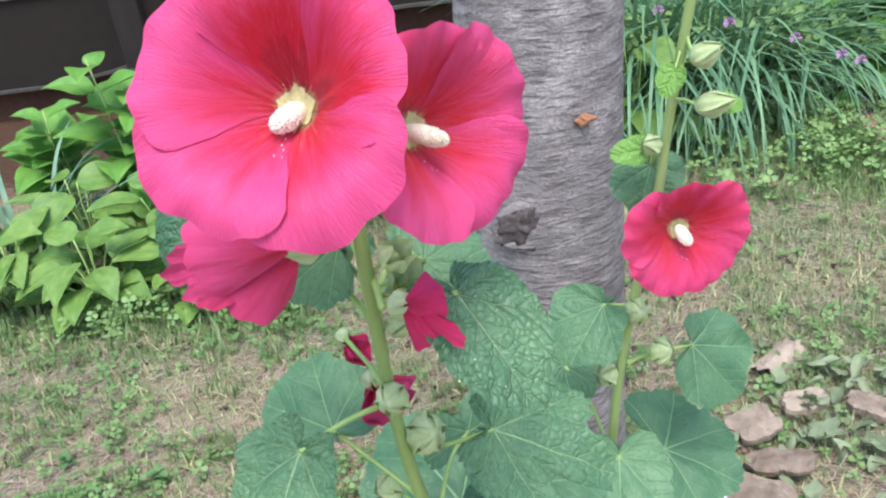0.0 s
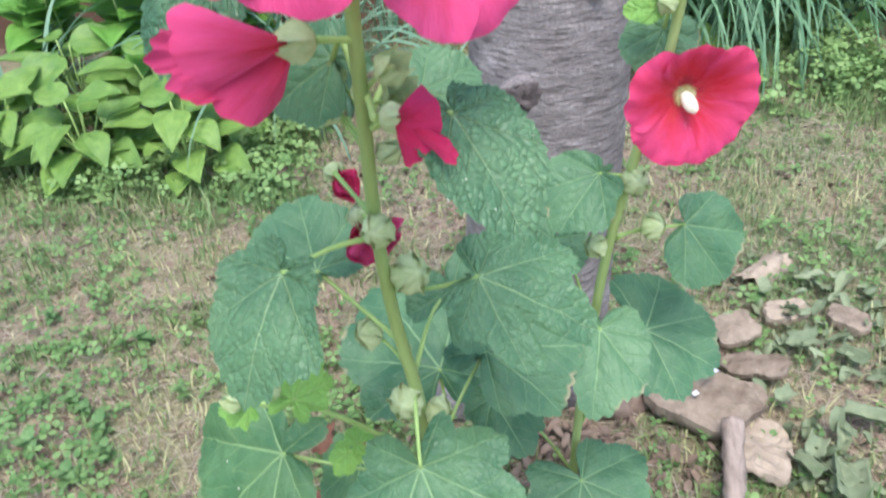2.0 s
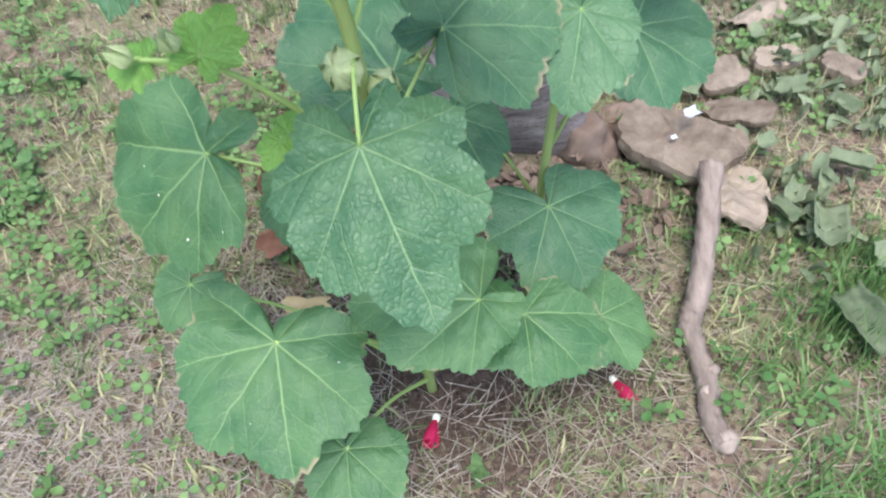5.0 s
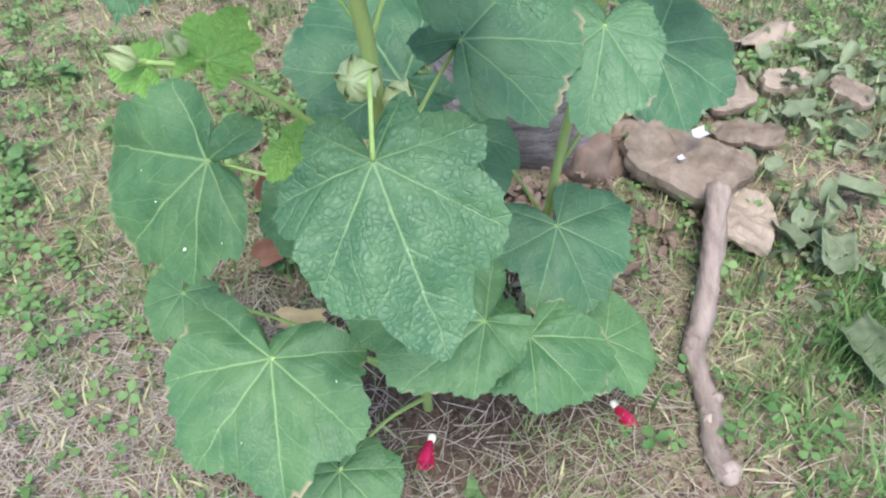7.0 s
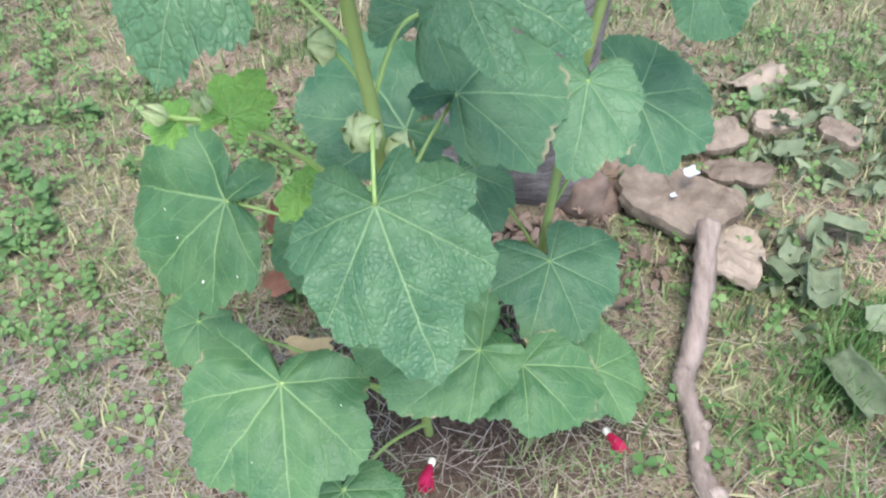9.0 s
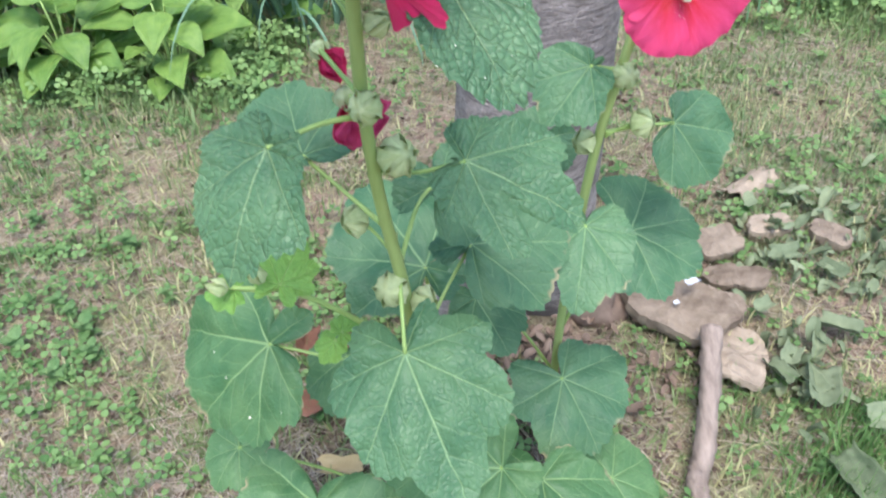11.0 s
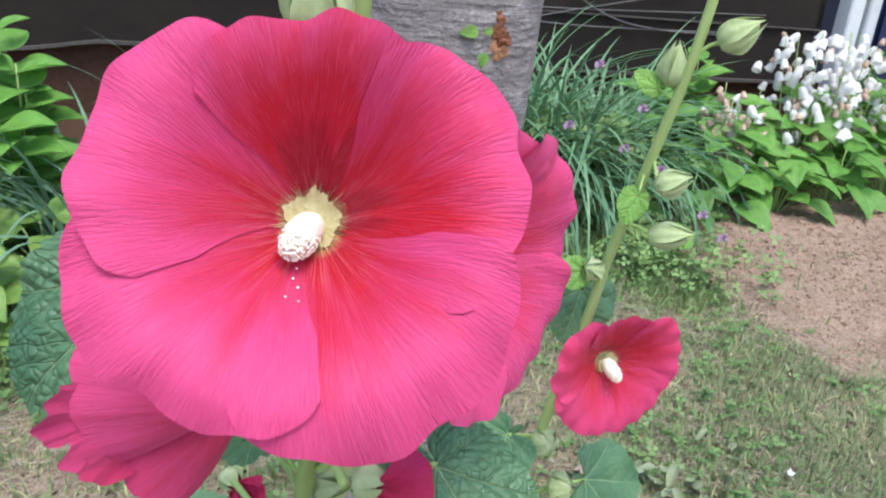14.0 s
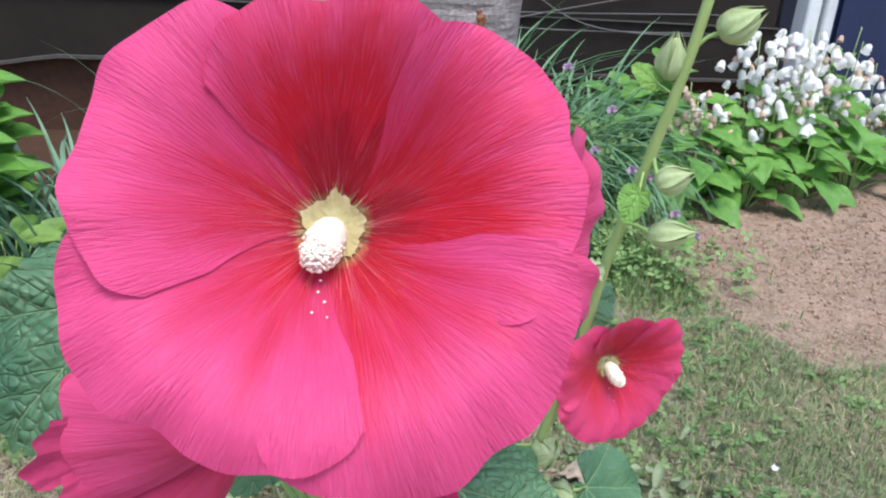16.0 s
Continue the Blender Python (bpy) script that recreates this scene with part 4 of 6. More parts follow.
col = mixc(t, n_bed.outputs[0], col, bare)
n_rust = t.nodes.new("ShaderNodeClamp")
t.links.new(maths(t, "MULTIPLY", maths(t, "SUBTRACT", maths(t, "ADD", at.outputs[1], maths(t, "MULTIPLY", wob, 2.0)), 2.9), 3.0), n_rust.inputs[0])
left = t.nodes.new("ShaderNodeClamp")
t.links.new(maths(t, "MULTIPLY_ADD", at.outputs[0], -2.0, 1.6), left.inputs[0])
col = mixc(t, maths(t, "MULTIPLY", n_rust.outputs[0], left.outputs[0]), col, rust)
# darker soil colour round the place where the hollyhocks stand
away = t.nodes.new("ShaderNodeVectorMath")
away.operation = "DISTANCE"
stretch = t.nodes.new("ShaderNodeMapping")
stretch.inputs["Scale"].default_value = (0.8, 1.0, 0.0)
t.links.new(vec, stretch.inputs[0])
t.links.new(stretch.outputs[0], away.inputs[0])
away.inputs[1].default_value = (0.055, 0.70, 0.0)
dark_disc = ramp(t, maths(t, "ADD", away.outputs["Value"], maths(t, "MULTIPLY", wob, 0.30)), (0.10, (1, 1, 1)), (0.24, (0, 0, 0)))
col = mixc(t, dark_disc, col, ramp(t, mix3, (0.34, (0.030, 0.021, 0.017)), (0.52, (0.095, 0.068, 0.054)), (0.70, (0.20, 0.15, 0.125))))
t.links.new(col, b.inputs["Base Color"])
b.inputs["Roughness"].default_value = 0.95
b.inputs["Specular IOR Level"].default_value = 0.15
bump(t, maths(t, "ADD", maths(t, "MULTIPLY", fine, 0.6), maths(t, "ADD", maths(t, "MULTIPLY", mid, 1.5), clod)), 0.8, 0.010, b)

xs = np.concatenate([-np.geomspace(2.2, 400, 14)[::-1], np.linspace(-2.1, 3.6, 190), np.geomspace(3.7, 400, 14)])
ys = np.concatenate([-np.geomspace(0.6, 400, 12)[::-1], np.linspace(-0.5, 4.6, 170), np.geomspace(4.7, 400, 14)])
gv = [(x, y, ground_height(x, y)) for y in ys for x in xs]
w = len(xs)
gf = [(j * w + i, j * w + i + 1, (j + 1) * w + i + 1, (j + 1) * w + i) for j in range(len(ys) - 1) for i in range(w - 1)]
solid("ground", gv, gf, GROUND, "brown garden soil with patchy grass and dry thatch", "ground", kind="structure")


# ---- tree trunk ----
BARK, t, b = nodes_of("grey cherry bark")
tc = t.nodes.new("ShaderNodeTexCoord")
mp = t.nodes.new("ShaderNodeMapping")
mp.inputs["Scale"].default_value = (1, 1, 2.6)
t.links.new(tc.outputs["Object"], mp.inputs[0])
band = noise_tex(t, mp.outputs[0], 22, 6, 0.6)
mp2 = t.nodes.new("ShaderNodeMapping")
mp2.inputs["Scale"].default_value = (1, 1, 7.0)
t.links.new(tc.outputs["Object"], mp2.inputs[0])
lent = noise_tex(t, mp2.outputs[0], 26, 3, 0.5)
grain = noise_tex(t, tc.outputs["Object"], 240, 5, 0.6)
blot = noise_tex(t, tc.outputs["Object"], 9, 4, 0.6)
tone = maths(t, "ADD", maths(t, "MULTIPLY", band, 0.45), maths(t, "ADD", maths(t, "MULTIPLY", grain, 0.25), maths(t, "MULTIPLY", blot, 0.3)))
col = ramp(t, tone, (0.36, (0.118, 0.101, 0.101)), (0.5, (0.225, 0.196, 0.194)), (0.63, (0.42, 0.372, 0.366)))
scar = ramp(t, lent, (0.57, (0, 0, 0)), (0.63, (1, 1, 1)))
col = mixc(t, maths(t, "MULTIPLY", scar, 0.7), col, (0.075, 0.062, 0.062))
flake = t.nodes.new("ShaderNodeTexVoronoi")
flake.feature = "DISTANCE_TO_EDGE"
flake.inputs["Scale"].default_value = 42
skew = t.nodes.new("ShaderNodeVectorMath")
skew.operation = "MULTIPLY_ADD"
wobble = nd(t, "ShaderNodeTexNoise", Scale=60.0, Detail=3.0)
t.links.new(tc.outputs["Object"], wobble.inputs["Vector"])
t.links.new(wobble.outputs[1], skew.inputs[0])
skew.inputs[1].default_value = (0.05, 0.05, 0.05)
t.links.new(mp.outputs[0], skew.inputs[2])
t.links.new(skew.outputs[0], flake.inputs["Vector"])
crack = ramp(t, flake.outputs["Distance"], (0.0, (1, 1, 1)), (0.09, (0, 0, 0)))
col = mixc(t, maths(t, "MULTIPLY", crack, maths(t, "MULTIPLY", blot, 0.35)), col, (0.075, 0.064, 0.06))
t.links.new(col, b.inputs["Base Color"])
b.inputs["Roughness"].default_value = 0.75
rise = maths(t, "SUBTRACT", maths(t, "ADD", maths(t, "MULTIPLY", band, 0.7), maths(t, "MULTIPLY", lent, 0.5)), maths(t, "MULTIPLY", crack, 0.12))
bump(t, maths(t, "ADD", rise, maths(t, "MULTIPLY", grain, 0.35)), 0.8, 0.0055, b)

tree = thing("tree", (0.125, 1.10, 0.0), "grey-barked tree trunk with ringed bark, standing in the garden", "tree")
verts, faces = [], []
n, rings = 72, 120
for i in range(rings + 1):
    z = -0.05 + 2.3 * i / rings
    for k in range(n):
        a = 2 * math.pi * k / n
        r = 0.113 - 0.006 * z + 0.10 * math.exp(-max(z, 0) / 0.10) * (0.45 + 0.55 * math.cos(3 * a + 1.2)) ** 2
        r += 0.006 * noise.noise(Vector((math.cos(a) * 2, math.sin(a) * 2, z * 2))) + 0.0013 * noise.noise(Vector((math.cos(a) * 9, math.sin(a) * 9, z * 40)))
        dz, da = z - 0.623, (a + 1.87 + math.pi) % (2 * math.pi) - math.pi
        q = math.exp(-(dz / 0.035) ** 2 - (da / 0.33) ** 2)
        r += 0.014 * q - 0.012 * math.exp(-(dz / 0.013) ** 2 - (da / 0.13) ** 2)
        foot = math.exp(-max(z, 0) / 0.13)
        verts.append((0.120 + 0.04 * (z - 0.5) - 0.02 * foot + r * math.cos(a), 1.10 + 0.09 * foot + r * math.sin(a), z))
for i in range(rings):
    for k in range(n):
        faces.append((i * n + k, i * n + (k + 1) % n, (i + 1) * n + (k + 1) % n, (i + 1) * n + k))
faces.append(tuple(rings * n + k for k in range(n)))
put("trunk", mesh_of("trunk", verts, faces, BARK), tree)


RESIN = plain_material("amber gum", (0.02, 0.010, 0.008), (0.20, 0.07, 0.03), 120, 0.5, 0.003)
CHIP = plain_material("orange bark scale", (0.20, 0.085, 0.045), (0.36, 0.17, 0.09), 120, 0.8, 0.001)


def ovate_mesh(length, width, mat, seed, bend=0.35, channel=0.25):
    """A pointed oval leaf with lengthwise ribs, arching down to its tip."""
    na, nr = 12, 16
    verts, polar, flat, faces = [], [], [], []
    for i in range(nr + 1):
        s = i / nr
        w_ = width * math.sin(math.pi * s**0.72) ** 0.85 * (1 - 0.25 * s) * 0.62 + 0.0008
        for j in range(na + 1):
            a = -1 + 2 * j / na
            x = length * s * (1 - 0.12 * bend * s)
            z = channel * width * a * a * math.sin(math.pi * s) * 0.6 - bend * length * s * s * 0.6 + 0.010 * length * math.cos(a * 9.4) * math.sin(math.pi * s)
            z += 0.04 * length * noise.noise(Vector((s * 3, a * 1.2, seed)))
            verts.append((x, a * w_, z))
            polar.append((4 + a * 3.2, 0.35 + 0.4 * s))
            flat.append((x + seed, a * w_))
    for i in range(nr):
        for j in range(na):
            b_ = i * (na + 1) + j
            faces.append((b_, b_ + na + 1, b_ + na + 2, b_ + 1))
    lp = [q for f_ in faces for q in f_]
    return mesh_of("leaf", verts, faces, mat, True, {"polar": [polar[q] for q in lp], "flat": [flat[q] for q in lp]})


def lump(size, seed, squash=(1, 1, 1), rough=0.35, sub=2):
    bm = bmesh.new()
    bmesh.ops.create_icosphere(bm, subdivisions=sub, radius=size)
    for w_ in bm.verts:
        k = 1 + rough * noise.noise(w_.co / size * 1.3 + Vector((seed, seed * 2.3, 0)))
        w_.co = Vector((w_.co.x * squash[0], w_.co.y * squash[1], w_.co.z * squash[2])) * k
    v_ = [tuple(w_.co) for w_ in bm.verts]
    f_ = [[w_.index for w_ in face.verts] for face in bm.faces]
    bm.free()
    return v_, f_


for k, (x, z, s) in enumerate(((0.192, 0.954, 0.008), (0.196, 0.942, 0.008), (0.188, 0.936, 0.0075), (0.184, 0.926, 0.006), (0.196, 0.930, 0.006), (0.190, 0.966, 0.005), (0.183, 0.946, 0.006), (0.180, 0.916, 0.005))):
    v, f = lump(s, 5 + k, (1.0, 0.5, 1.2), 0.9, 3)
    v = [Vector(q) * (1 + 0.35 * noise.noise(Vector(q) * 300 + Vector((k, 0, 0))) + 0.25 * noise.noise(Vector(q) * 700)) for q in v]
    put("gum", mesh_of("gum", v, f, CHIP if k in (2, 4) else RESIN, False), tree, Matrix.Translation((x - 0.014, 1.000, z)), "crust of amber gum oozing from the bark")
for k, (x, z, tip, s) in enumerate(((0.168, 0.950, (-0.9, -0.3, 0.15), 0.020), (0.176, 0.930, (-0.2, -0.5, -0.8), 0.016), (0.176, 0.948, (0.3, -0.5, 0.8), 0.011))):
    shoot = ovate_mesh(s, s * 0.55, LEAF_PALE, 90 + k)
    shoot.name = "shoot"
    put("shoot", shoot, tree, facing((x - 0.012, 0.988, z), tip, (0, -0.8, 0.5)), "tiny green shoot on the bark")
verts, faces = [], []
for i in range(28):
    for k in range(10):
        a, c = 2 * math.pi * i / 28, 2 * math.pi * k / 10
        q = 0.024 + 0.007 * math.cos(c) + 0.007 * noise.noise(Vector((math.cos(a) * 1.6, math.sin(a) * 1.6, c * 0.5))) + 0.004 * noise.noise(Vector((a * 5, c * 2, 1)))
        verts.append((q * math.cos(a) * 1.25, 0.005 * math.sin(c) + 0.003, q * math.sin(a) + 0.003 * noise.noise(Vector((a * 2, c, 3)))))
        faces.append((i * 10 + k, i * 10 + (k + 1) % 10, (i + 1) % 28 * 10 + (k + 1) % 10, (i + 1) % 28 * 10 + k))
knot = put("knot", mesh_of("knot", verts, faces, BARK), tree, Matrix.Translation((0.092, 0.988, 0.623)), "rimmed dark knot in the bark")
v, f = lump(0.021, 8, (1.45, 0.36, 1.0), 0.9, 4)
v = [Vector(q) * (1 + 0.5 * noise.noise(Vector(q) * 160)) for q in v]
put("knot_core", mesh_of("knot_core", v, f, plain_material("dark knot wood", (0.010, 0.008, 0.008), (0.11, 0.09, 0.088), 160, 0.9, 0.006)), knot, Matrix.Translation((0.092, 0.990, 0.623)))
v, f = lump(0.008, 4, (1.2, 0.35, 0.8), 1.0, 3)
put("bark_scale", mesh_of("bark_scale", v, f, CHIP), tree, Matrix.Translation((0.176, 0.998, 0.751)), "loose orange-brown scale of bark")

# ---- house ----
# wall colour darkened to carry the shade of eaves that are not built
WALL = plain_material("weathered brown-grey render in shade", (0.0095, 0.0066, 0.0048), (0.021, 0.0150, 0.0112), 14, 0.85, 0.002)
DIRT = plain_material("dry red-brown earth", (0.035, 0.016, 0.010), (0.085, 0.040, 0.025), 30, 0.95, 0.006)
WHITE = plain_material("white paint", (0.50, 0.51, 0.53), (0.66, 0.67, 0.68), 20, 0.5, 0.0006)
BLUE = plain_material("dark blue plastic", (0.010, 0.014, 0.045), (0.016, 0.026, 0.08), 30, 0.45, 0.0005)
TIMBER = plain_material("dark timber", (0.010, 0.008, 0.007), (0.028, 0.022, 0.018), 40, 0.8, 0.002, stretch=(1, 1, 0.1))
CABLE = plain_material("pale cable", (0.085, 0.08, 0.075), (0.15, 0.145, 0.14), 60, 0.5, 0.0003)


def box(x0, x1, y0, y1, z0, z1, bev=0.0):
    bm = bmesh.new()
    bmesh.ops.create_cube(bm, size=1.0)
    bmesh.ops.scale(bm, vec=(x1 - x0, y1 - y0, z1 - z0), verts=bm.verts)
    bmesh.ops.translate(bm, vec=((x0 + x1) / 2, (y0 + y1) / 2, (z0 + z1) / 2), verts=bm.verts)
    if bev:
        bmesh.ops.bevel(bm, geom=bm.edges[:], offset=bev, segments=2, affect="EDGES")
    bm.verts.index_update()
    v_ = [tuple(w_.co) for w_ in bm.verts]
    f_ = [[w_.index for w_ in face.verts] for face in bm.faces]
    bm.free()
    return v_, f_


def low_edge(x):
    """Height of the wall's foot: the ground under the house falls away to the west."""
    return 0.18 + 0.19 * max(0.0, min(1.0, (x + 2.4) / 1.3))


def wall_run(y0, y1, over, top=None, ripple=0.0):
    """A run of wall or lip along x that follows the wall's foot; over: its lower edge above the foot."""
    xs_ = [-9.0, -4.0] + [-2.6 + 0.1 * k for k in range(53)]
    verts, faces = [], []
    for x in xs_:
        z0 = low_edge(x) + over + ripple * noise.noise(Vector((x * 4, 2.0, 0)))
        z1 = 3.2 if top is None else z0 + top
        verts += [(x, y0, z0), (x, y1, z0), (x, y1, z1), (x, y0, z1)]
    for i in range(len(xs_) - 1):
        for k in range(4):
            faces.append((4 * i + k, 4 * i + 4 + k, 4 * i + 4 + (k + 1) % 4, 4 * i + (k + 1) % 4))
    return verts, faces + [(3, 2, 1, 0), tuple(4 * len(xs_) - 4 + k for k in range(4))]


wall = tagged(put("wall_north", mesh_of("wall_north", *wall_run(4.30, 4.55, 0.0), WALL, False)), "weathered house wall with shade in its colour, raised above bare earth", "wall", kind="structure")
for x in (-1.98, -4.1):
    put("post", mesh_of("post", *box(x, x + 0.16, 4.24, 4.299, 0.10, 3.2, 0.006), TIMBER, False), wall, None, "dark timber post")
put("sill_strip", mesh_of("sill_strip", *wall_run(4.27, 4.299, -0.004, 0.016, 0.008), plain_material("grey concrete lip", (0.035, 0.031, 0.027), (0.10, 0.092, 0.082), 30, 0.9, 0.002), False), wall, None, "pale concrete lip along the foot of the wall")
put("eaves_strip", mesh_of("eaves_strip", *box(-9, 2.62, 4.28, 4.298, 0.66, 0.668, 0.002), plain_material("pale lath", (0.06, 0.05, 0.045), (0.10, 0.09, 0.08), 30, 0.9, 0.002), False), wall, None, "pale lath along the wall")
v, f = box(-9, 9, 4.36, 4.6, -0.1, 0.40)
solid("earth_bank", v, f, DIRT, "red-brown earth under the raised house wall", "earth", kind="structure", smooth=False)
v, f = box(2.95, 9, 4.9, 5.1, -0.1, 3.2)
solid("wall_east", v, f, plain_material("beige render", (0.13, 0.115, 0.10), (0.21, 0.19, 0.165), 14, 0.85, 0.002), "beige rendered wall beyond the white corner post", "wall", kind="structure", smooth=False)
corner = tagged(put("corner_post", mesh_of("corner_post", *box(2.74, 2.82, 4.24, 4.36, -0.02, 2.4, 0.006), WHITE, False)), "white painted corner post of the house porch", "post")
put("trim_board", mesh_of("trim_board", *box(2.835, 2.90, 4.22, 4.30, -0.02, 2.4, 0.006), WHITE, False), corner, None, "narrow white trim board")
v, f = box(2.96, 3.75, 4.3, 4.85, 0.0, 1.1, 0.03)
solid("storage_bin", v, f, BLUE, "dark blue plastic bin standing by the house corner", "bin", smooth=False)
for k, (z0, z1, sag) in enumerate(((0.86, 0.72, 0.10), (0.80, 0.95, 0.07), (0.70, 0.62, 0.05), (0.55, 0.9, 0.03), (0.92, 0.60, 0.12))):
    v, f = tube([(-0.2 + 0.3 * k, 4.297, z0), (0.7 + 0.2 * k, 4.27, (z0 + z1) / 2 - sag), (2.3, 4.297, z1)], (0.0035, 0.0035), 6, 8)
    solid("cable", v, f, CABLE, "pale cable slung loosely along the house wall", "cable", group="cables on the wall")

# ---- border plants ----
HOSTA = leaf_material("hosta leaf", (0.09, 0.21, 0.045), (0.25, 0.39, 0.09), (0.30, 0.44, 0.16), 0.35, 0.4, 0.25)
HOSTA_DEEP = leaf_material("green hosta leaf", (0.06, 0.17, 0.045), (0.14, 0.29, 0.07), (0.22, 0.36, 0.12), 0.35, 0.4, 0.22)
BRIGHT = leaf_material("bright shrub leaf", (0.10, 0.27, 0.05), (0.20, 0.42, 0.08), (0.30, 0.48, 0.16), 0.35, 0.45, 0.28)
STRAP = plain_material("blue-green strap leaf", (0.08, 0.185, 0.115), (0.21, 0.34, 0.225), 14, 0.45, 0.0006, share=0.15)
STRAP_GREEN = plain_material("green strap leaf", (0.075, 0.185, 0.095), (0.18, 0.325, 0.175), 14, 0.45, 0.0006, share=0.15)
BELL = plain_material("white bell flower", (0.78, 0.77, 0.76), (0.88, 0.87, 0.85), 50, 0.5, 0.0005, share=0.3)
FADED = plain_material("faded pinkish bell", (0.42, 0.28, 0.20), (0.62, 0.46, 0.36), 60, 0.7, 0.0008, share=0.2)
MAUVE = plain_material("mauve flower head", (0.42, 0.24, 0.42), (0.64, 0.44, 0.62), 160, 0.7, 0.001, share=0.2)


OVATE = {}


def ovates(mat, length, width):
    key = (mat.name, length, width)
    if key not in OVATE:
        OVATE[key] = [ovate_mesh(length * k, width * k, mat, s, b_) for k, s, b_ in ((1, 1, 0.3), (0.9, 2, 0.5), (1.08, 3, 0.6), (0.8, 4, 0.2))]
    return OVATE[key]


def hosta(place, leaves, height, spread, mat, length, width, seed, label, group):
    """A clump of broad leaves on arching stalks."""
    rnd = random.Random(seed)
    plant = thing("hosta", place, label, "plant", group)
    kinds = ovates(mat, length, width)
    for k in range(leaves):
        a = k * 2.4 + rnd.uniform(-0.4, 0.4)
        q = math.sqrt((k + 0.5) / leaves)
        rad = spread * q * rnd.uniform(0.75, 1.1)
        z = height * (1.05 - 0.75 * q * q) * rnd.uniform(0.8, 1.1)
        p = Vector(place) + Vector((rad * math.cos(a) * 0.62, rad * math.sin(a) * 0.62, z))
        tip = Vector((math.cos(a), math.sin(a), 0.35 - 0.75 * q + rnd.uniform(-0.2, 0.2)))
        m = facing(p, tip, Vector((-math.cos(a) * 0.3 * q + rnd.uniform(-0.3, 0.3), -math.sin(a) * 0.3 * q - 0.25 + rnd.uniform(-0.3, 0.3), 1)))
        put("leaf", kinds[k % 4], plant, m @ Matrix.Scale(rnd.uniform(0.75, 1.1), 4))
        f0 = Vector(place) + Vector((0.02 * math.cos(a), 0.02 * math.sin(a), -0.01))
        v_, f_ = tube([f0, Vector(place).lerp(p, 0.55) + Vector((0, 0, 0.05 * z)), p], (0.004, 0.003, 0.0025), 5, 3)
        put("leaf_stalk", mesh_of("leaf_stalk", [q - f0 for q in v_], f_, PETIOLE), plant, Matrix.Translation(f0))
    return plant


def straps(place, blades, length, spread, mat, seed, label, name="strap_leaved_plant", group="", lean=0.5, wide=0.011):
    """A tuft of long arching strap leaves, each a blade of its own in three shared shapes."""
    rnd = random.Random(seed)
    plant = thing(name, place, label, "plant", group)
    kinds = []
    for k in range(4):
        verts, faces = [], []
        n_ = 14
        arch = (0.25, 0.6, 0.95, 0.45)[k]
        for i in range(n_ + 1):
            s = i / n_
            ang = arch * s * s * 1.9 + lean * 0.35
            x = length * (s * math.sin(ang) * 0.9)
            z = length * s * math.cos(ang * 0.9)
            w_ = wide * (1 - s**3) * (0.7 + 0.6 * s * (1 - s)) + 0.0004
            for a in (-1, 0, 1):
                verts.append((x, a * w_, z + abs(a) * w_ * 0.5))
        for i in range(n_):
            for a in range(2):
                b_ = i * 3 + a
                faces.append((b_, b_ + 1, b_ + 4, b_ + 3))
        kinds.append(mesh_of("blade", verts, faces, mat))
    for k in range(blades):
        a, rr = rnd.uniform(0, 6.28), spread * math.sqrt(rnd.random())
        m = Matrix.Translation(Vector(place) + Vector((rr * math.cos(a), rr * math.sin(a), -0.01))) @ pose(0, 0, 0, rnd.uniform(-8, 8), rnd.uniform(-6, 14), math.degrees(a) + rnd.uniform(-50, 50))
        put("blade", kinds[k % 4], plant, m @ Matrix.Scale(rnd.uniform(0.55, 1.05), 4))
    return plant


def pompon_mesh(radius):
    bm = bmesh.new()
    rnd = random.Random(5)
    for _ in range(26):
        d = Vector((rnd.gauss(0, 1), rnd.gauss(0, 1), rnd.gauss(0.2, 0.8))).normalized()
        bmesh.ops.create_cone(bm, segments=4, radius1=0.0005, radius2=radius * 0.22, depth=radius, matrix=Matrix.Translation(d * radius * 0.5) @ d.to_track_quat("Z", "Y").to_matrix().to_4x4())
    me = bpy.data.meshes.new("flower_head")
    bm.to_mesh(me)
    bm.free()
    me.materials.append(MAUVE)
    return me


POMPON = pompon_mesh(0.017)


def scapes(plant, place, spots):
    for x, y, z in spots:
        f0 = Vector((place[0] + 0.4 * (x - place[0]), place[1] + 0.4 * (y - place[1]), 0))
        p = Vector((x, y, z))
        v_, f_ = tube([f0, f0.lerp(p, 0.6) + Vector((0, 0, 0.03)), p], (0.0016, 0.0012), 5, 4)
        put("flower_stalk", mesh_of("flower_stalk", [q - f0 for q in v_], f_, STRAP_GREEN), plant, Matrix.Translation(f0))
        put("flower_head", POMPON, plant, Matrix.Translation(p), "small mauve flower head")


def bell_mesh(mat):
    verts, faces = [], []
    n_ = 12
    for i, (r, z) in enumerate(((0.002, 0), (0.008, -0.003), (0.012, -0.010), (0.0145, -0.020), (0.0145, -0.029), (0.0165, -0.036))):
        for k in range(n_):
            a = 2 * math.pi * k / n_
            q = r * (1 + (0.16 * math.cos(5 * a) if i == 5 else 0.04 * math.cos(5 * a)))
            verts.append((q * math.cos(a), q * math.sin(a), z))
    for i in range(5):
        for k in range(n_):
            faces.append((i * n_ + k, i * n_ + (k + 1) % n_, (i + 1) * n_ + (k + 1) % n_, (i + 1) * n_ + k))
    faces.append(tuple(range(n_))[::-1])
    return mesh_of("bell", verts, faces, mat)


BELLS = (bell_mesh(BELL), bell_mesh(FADED))


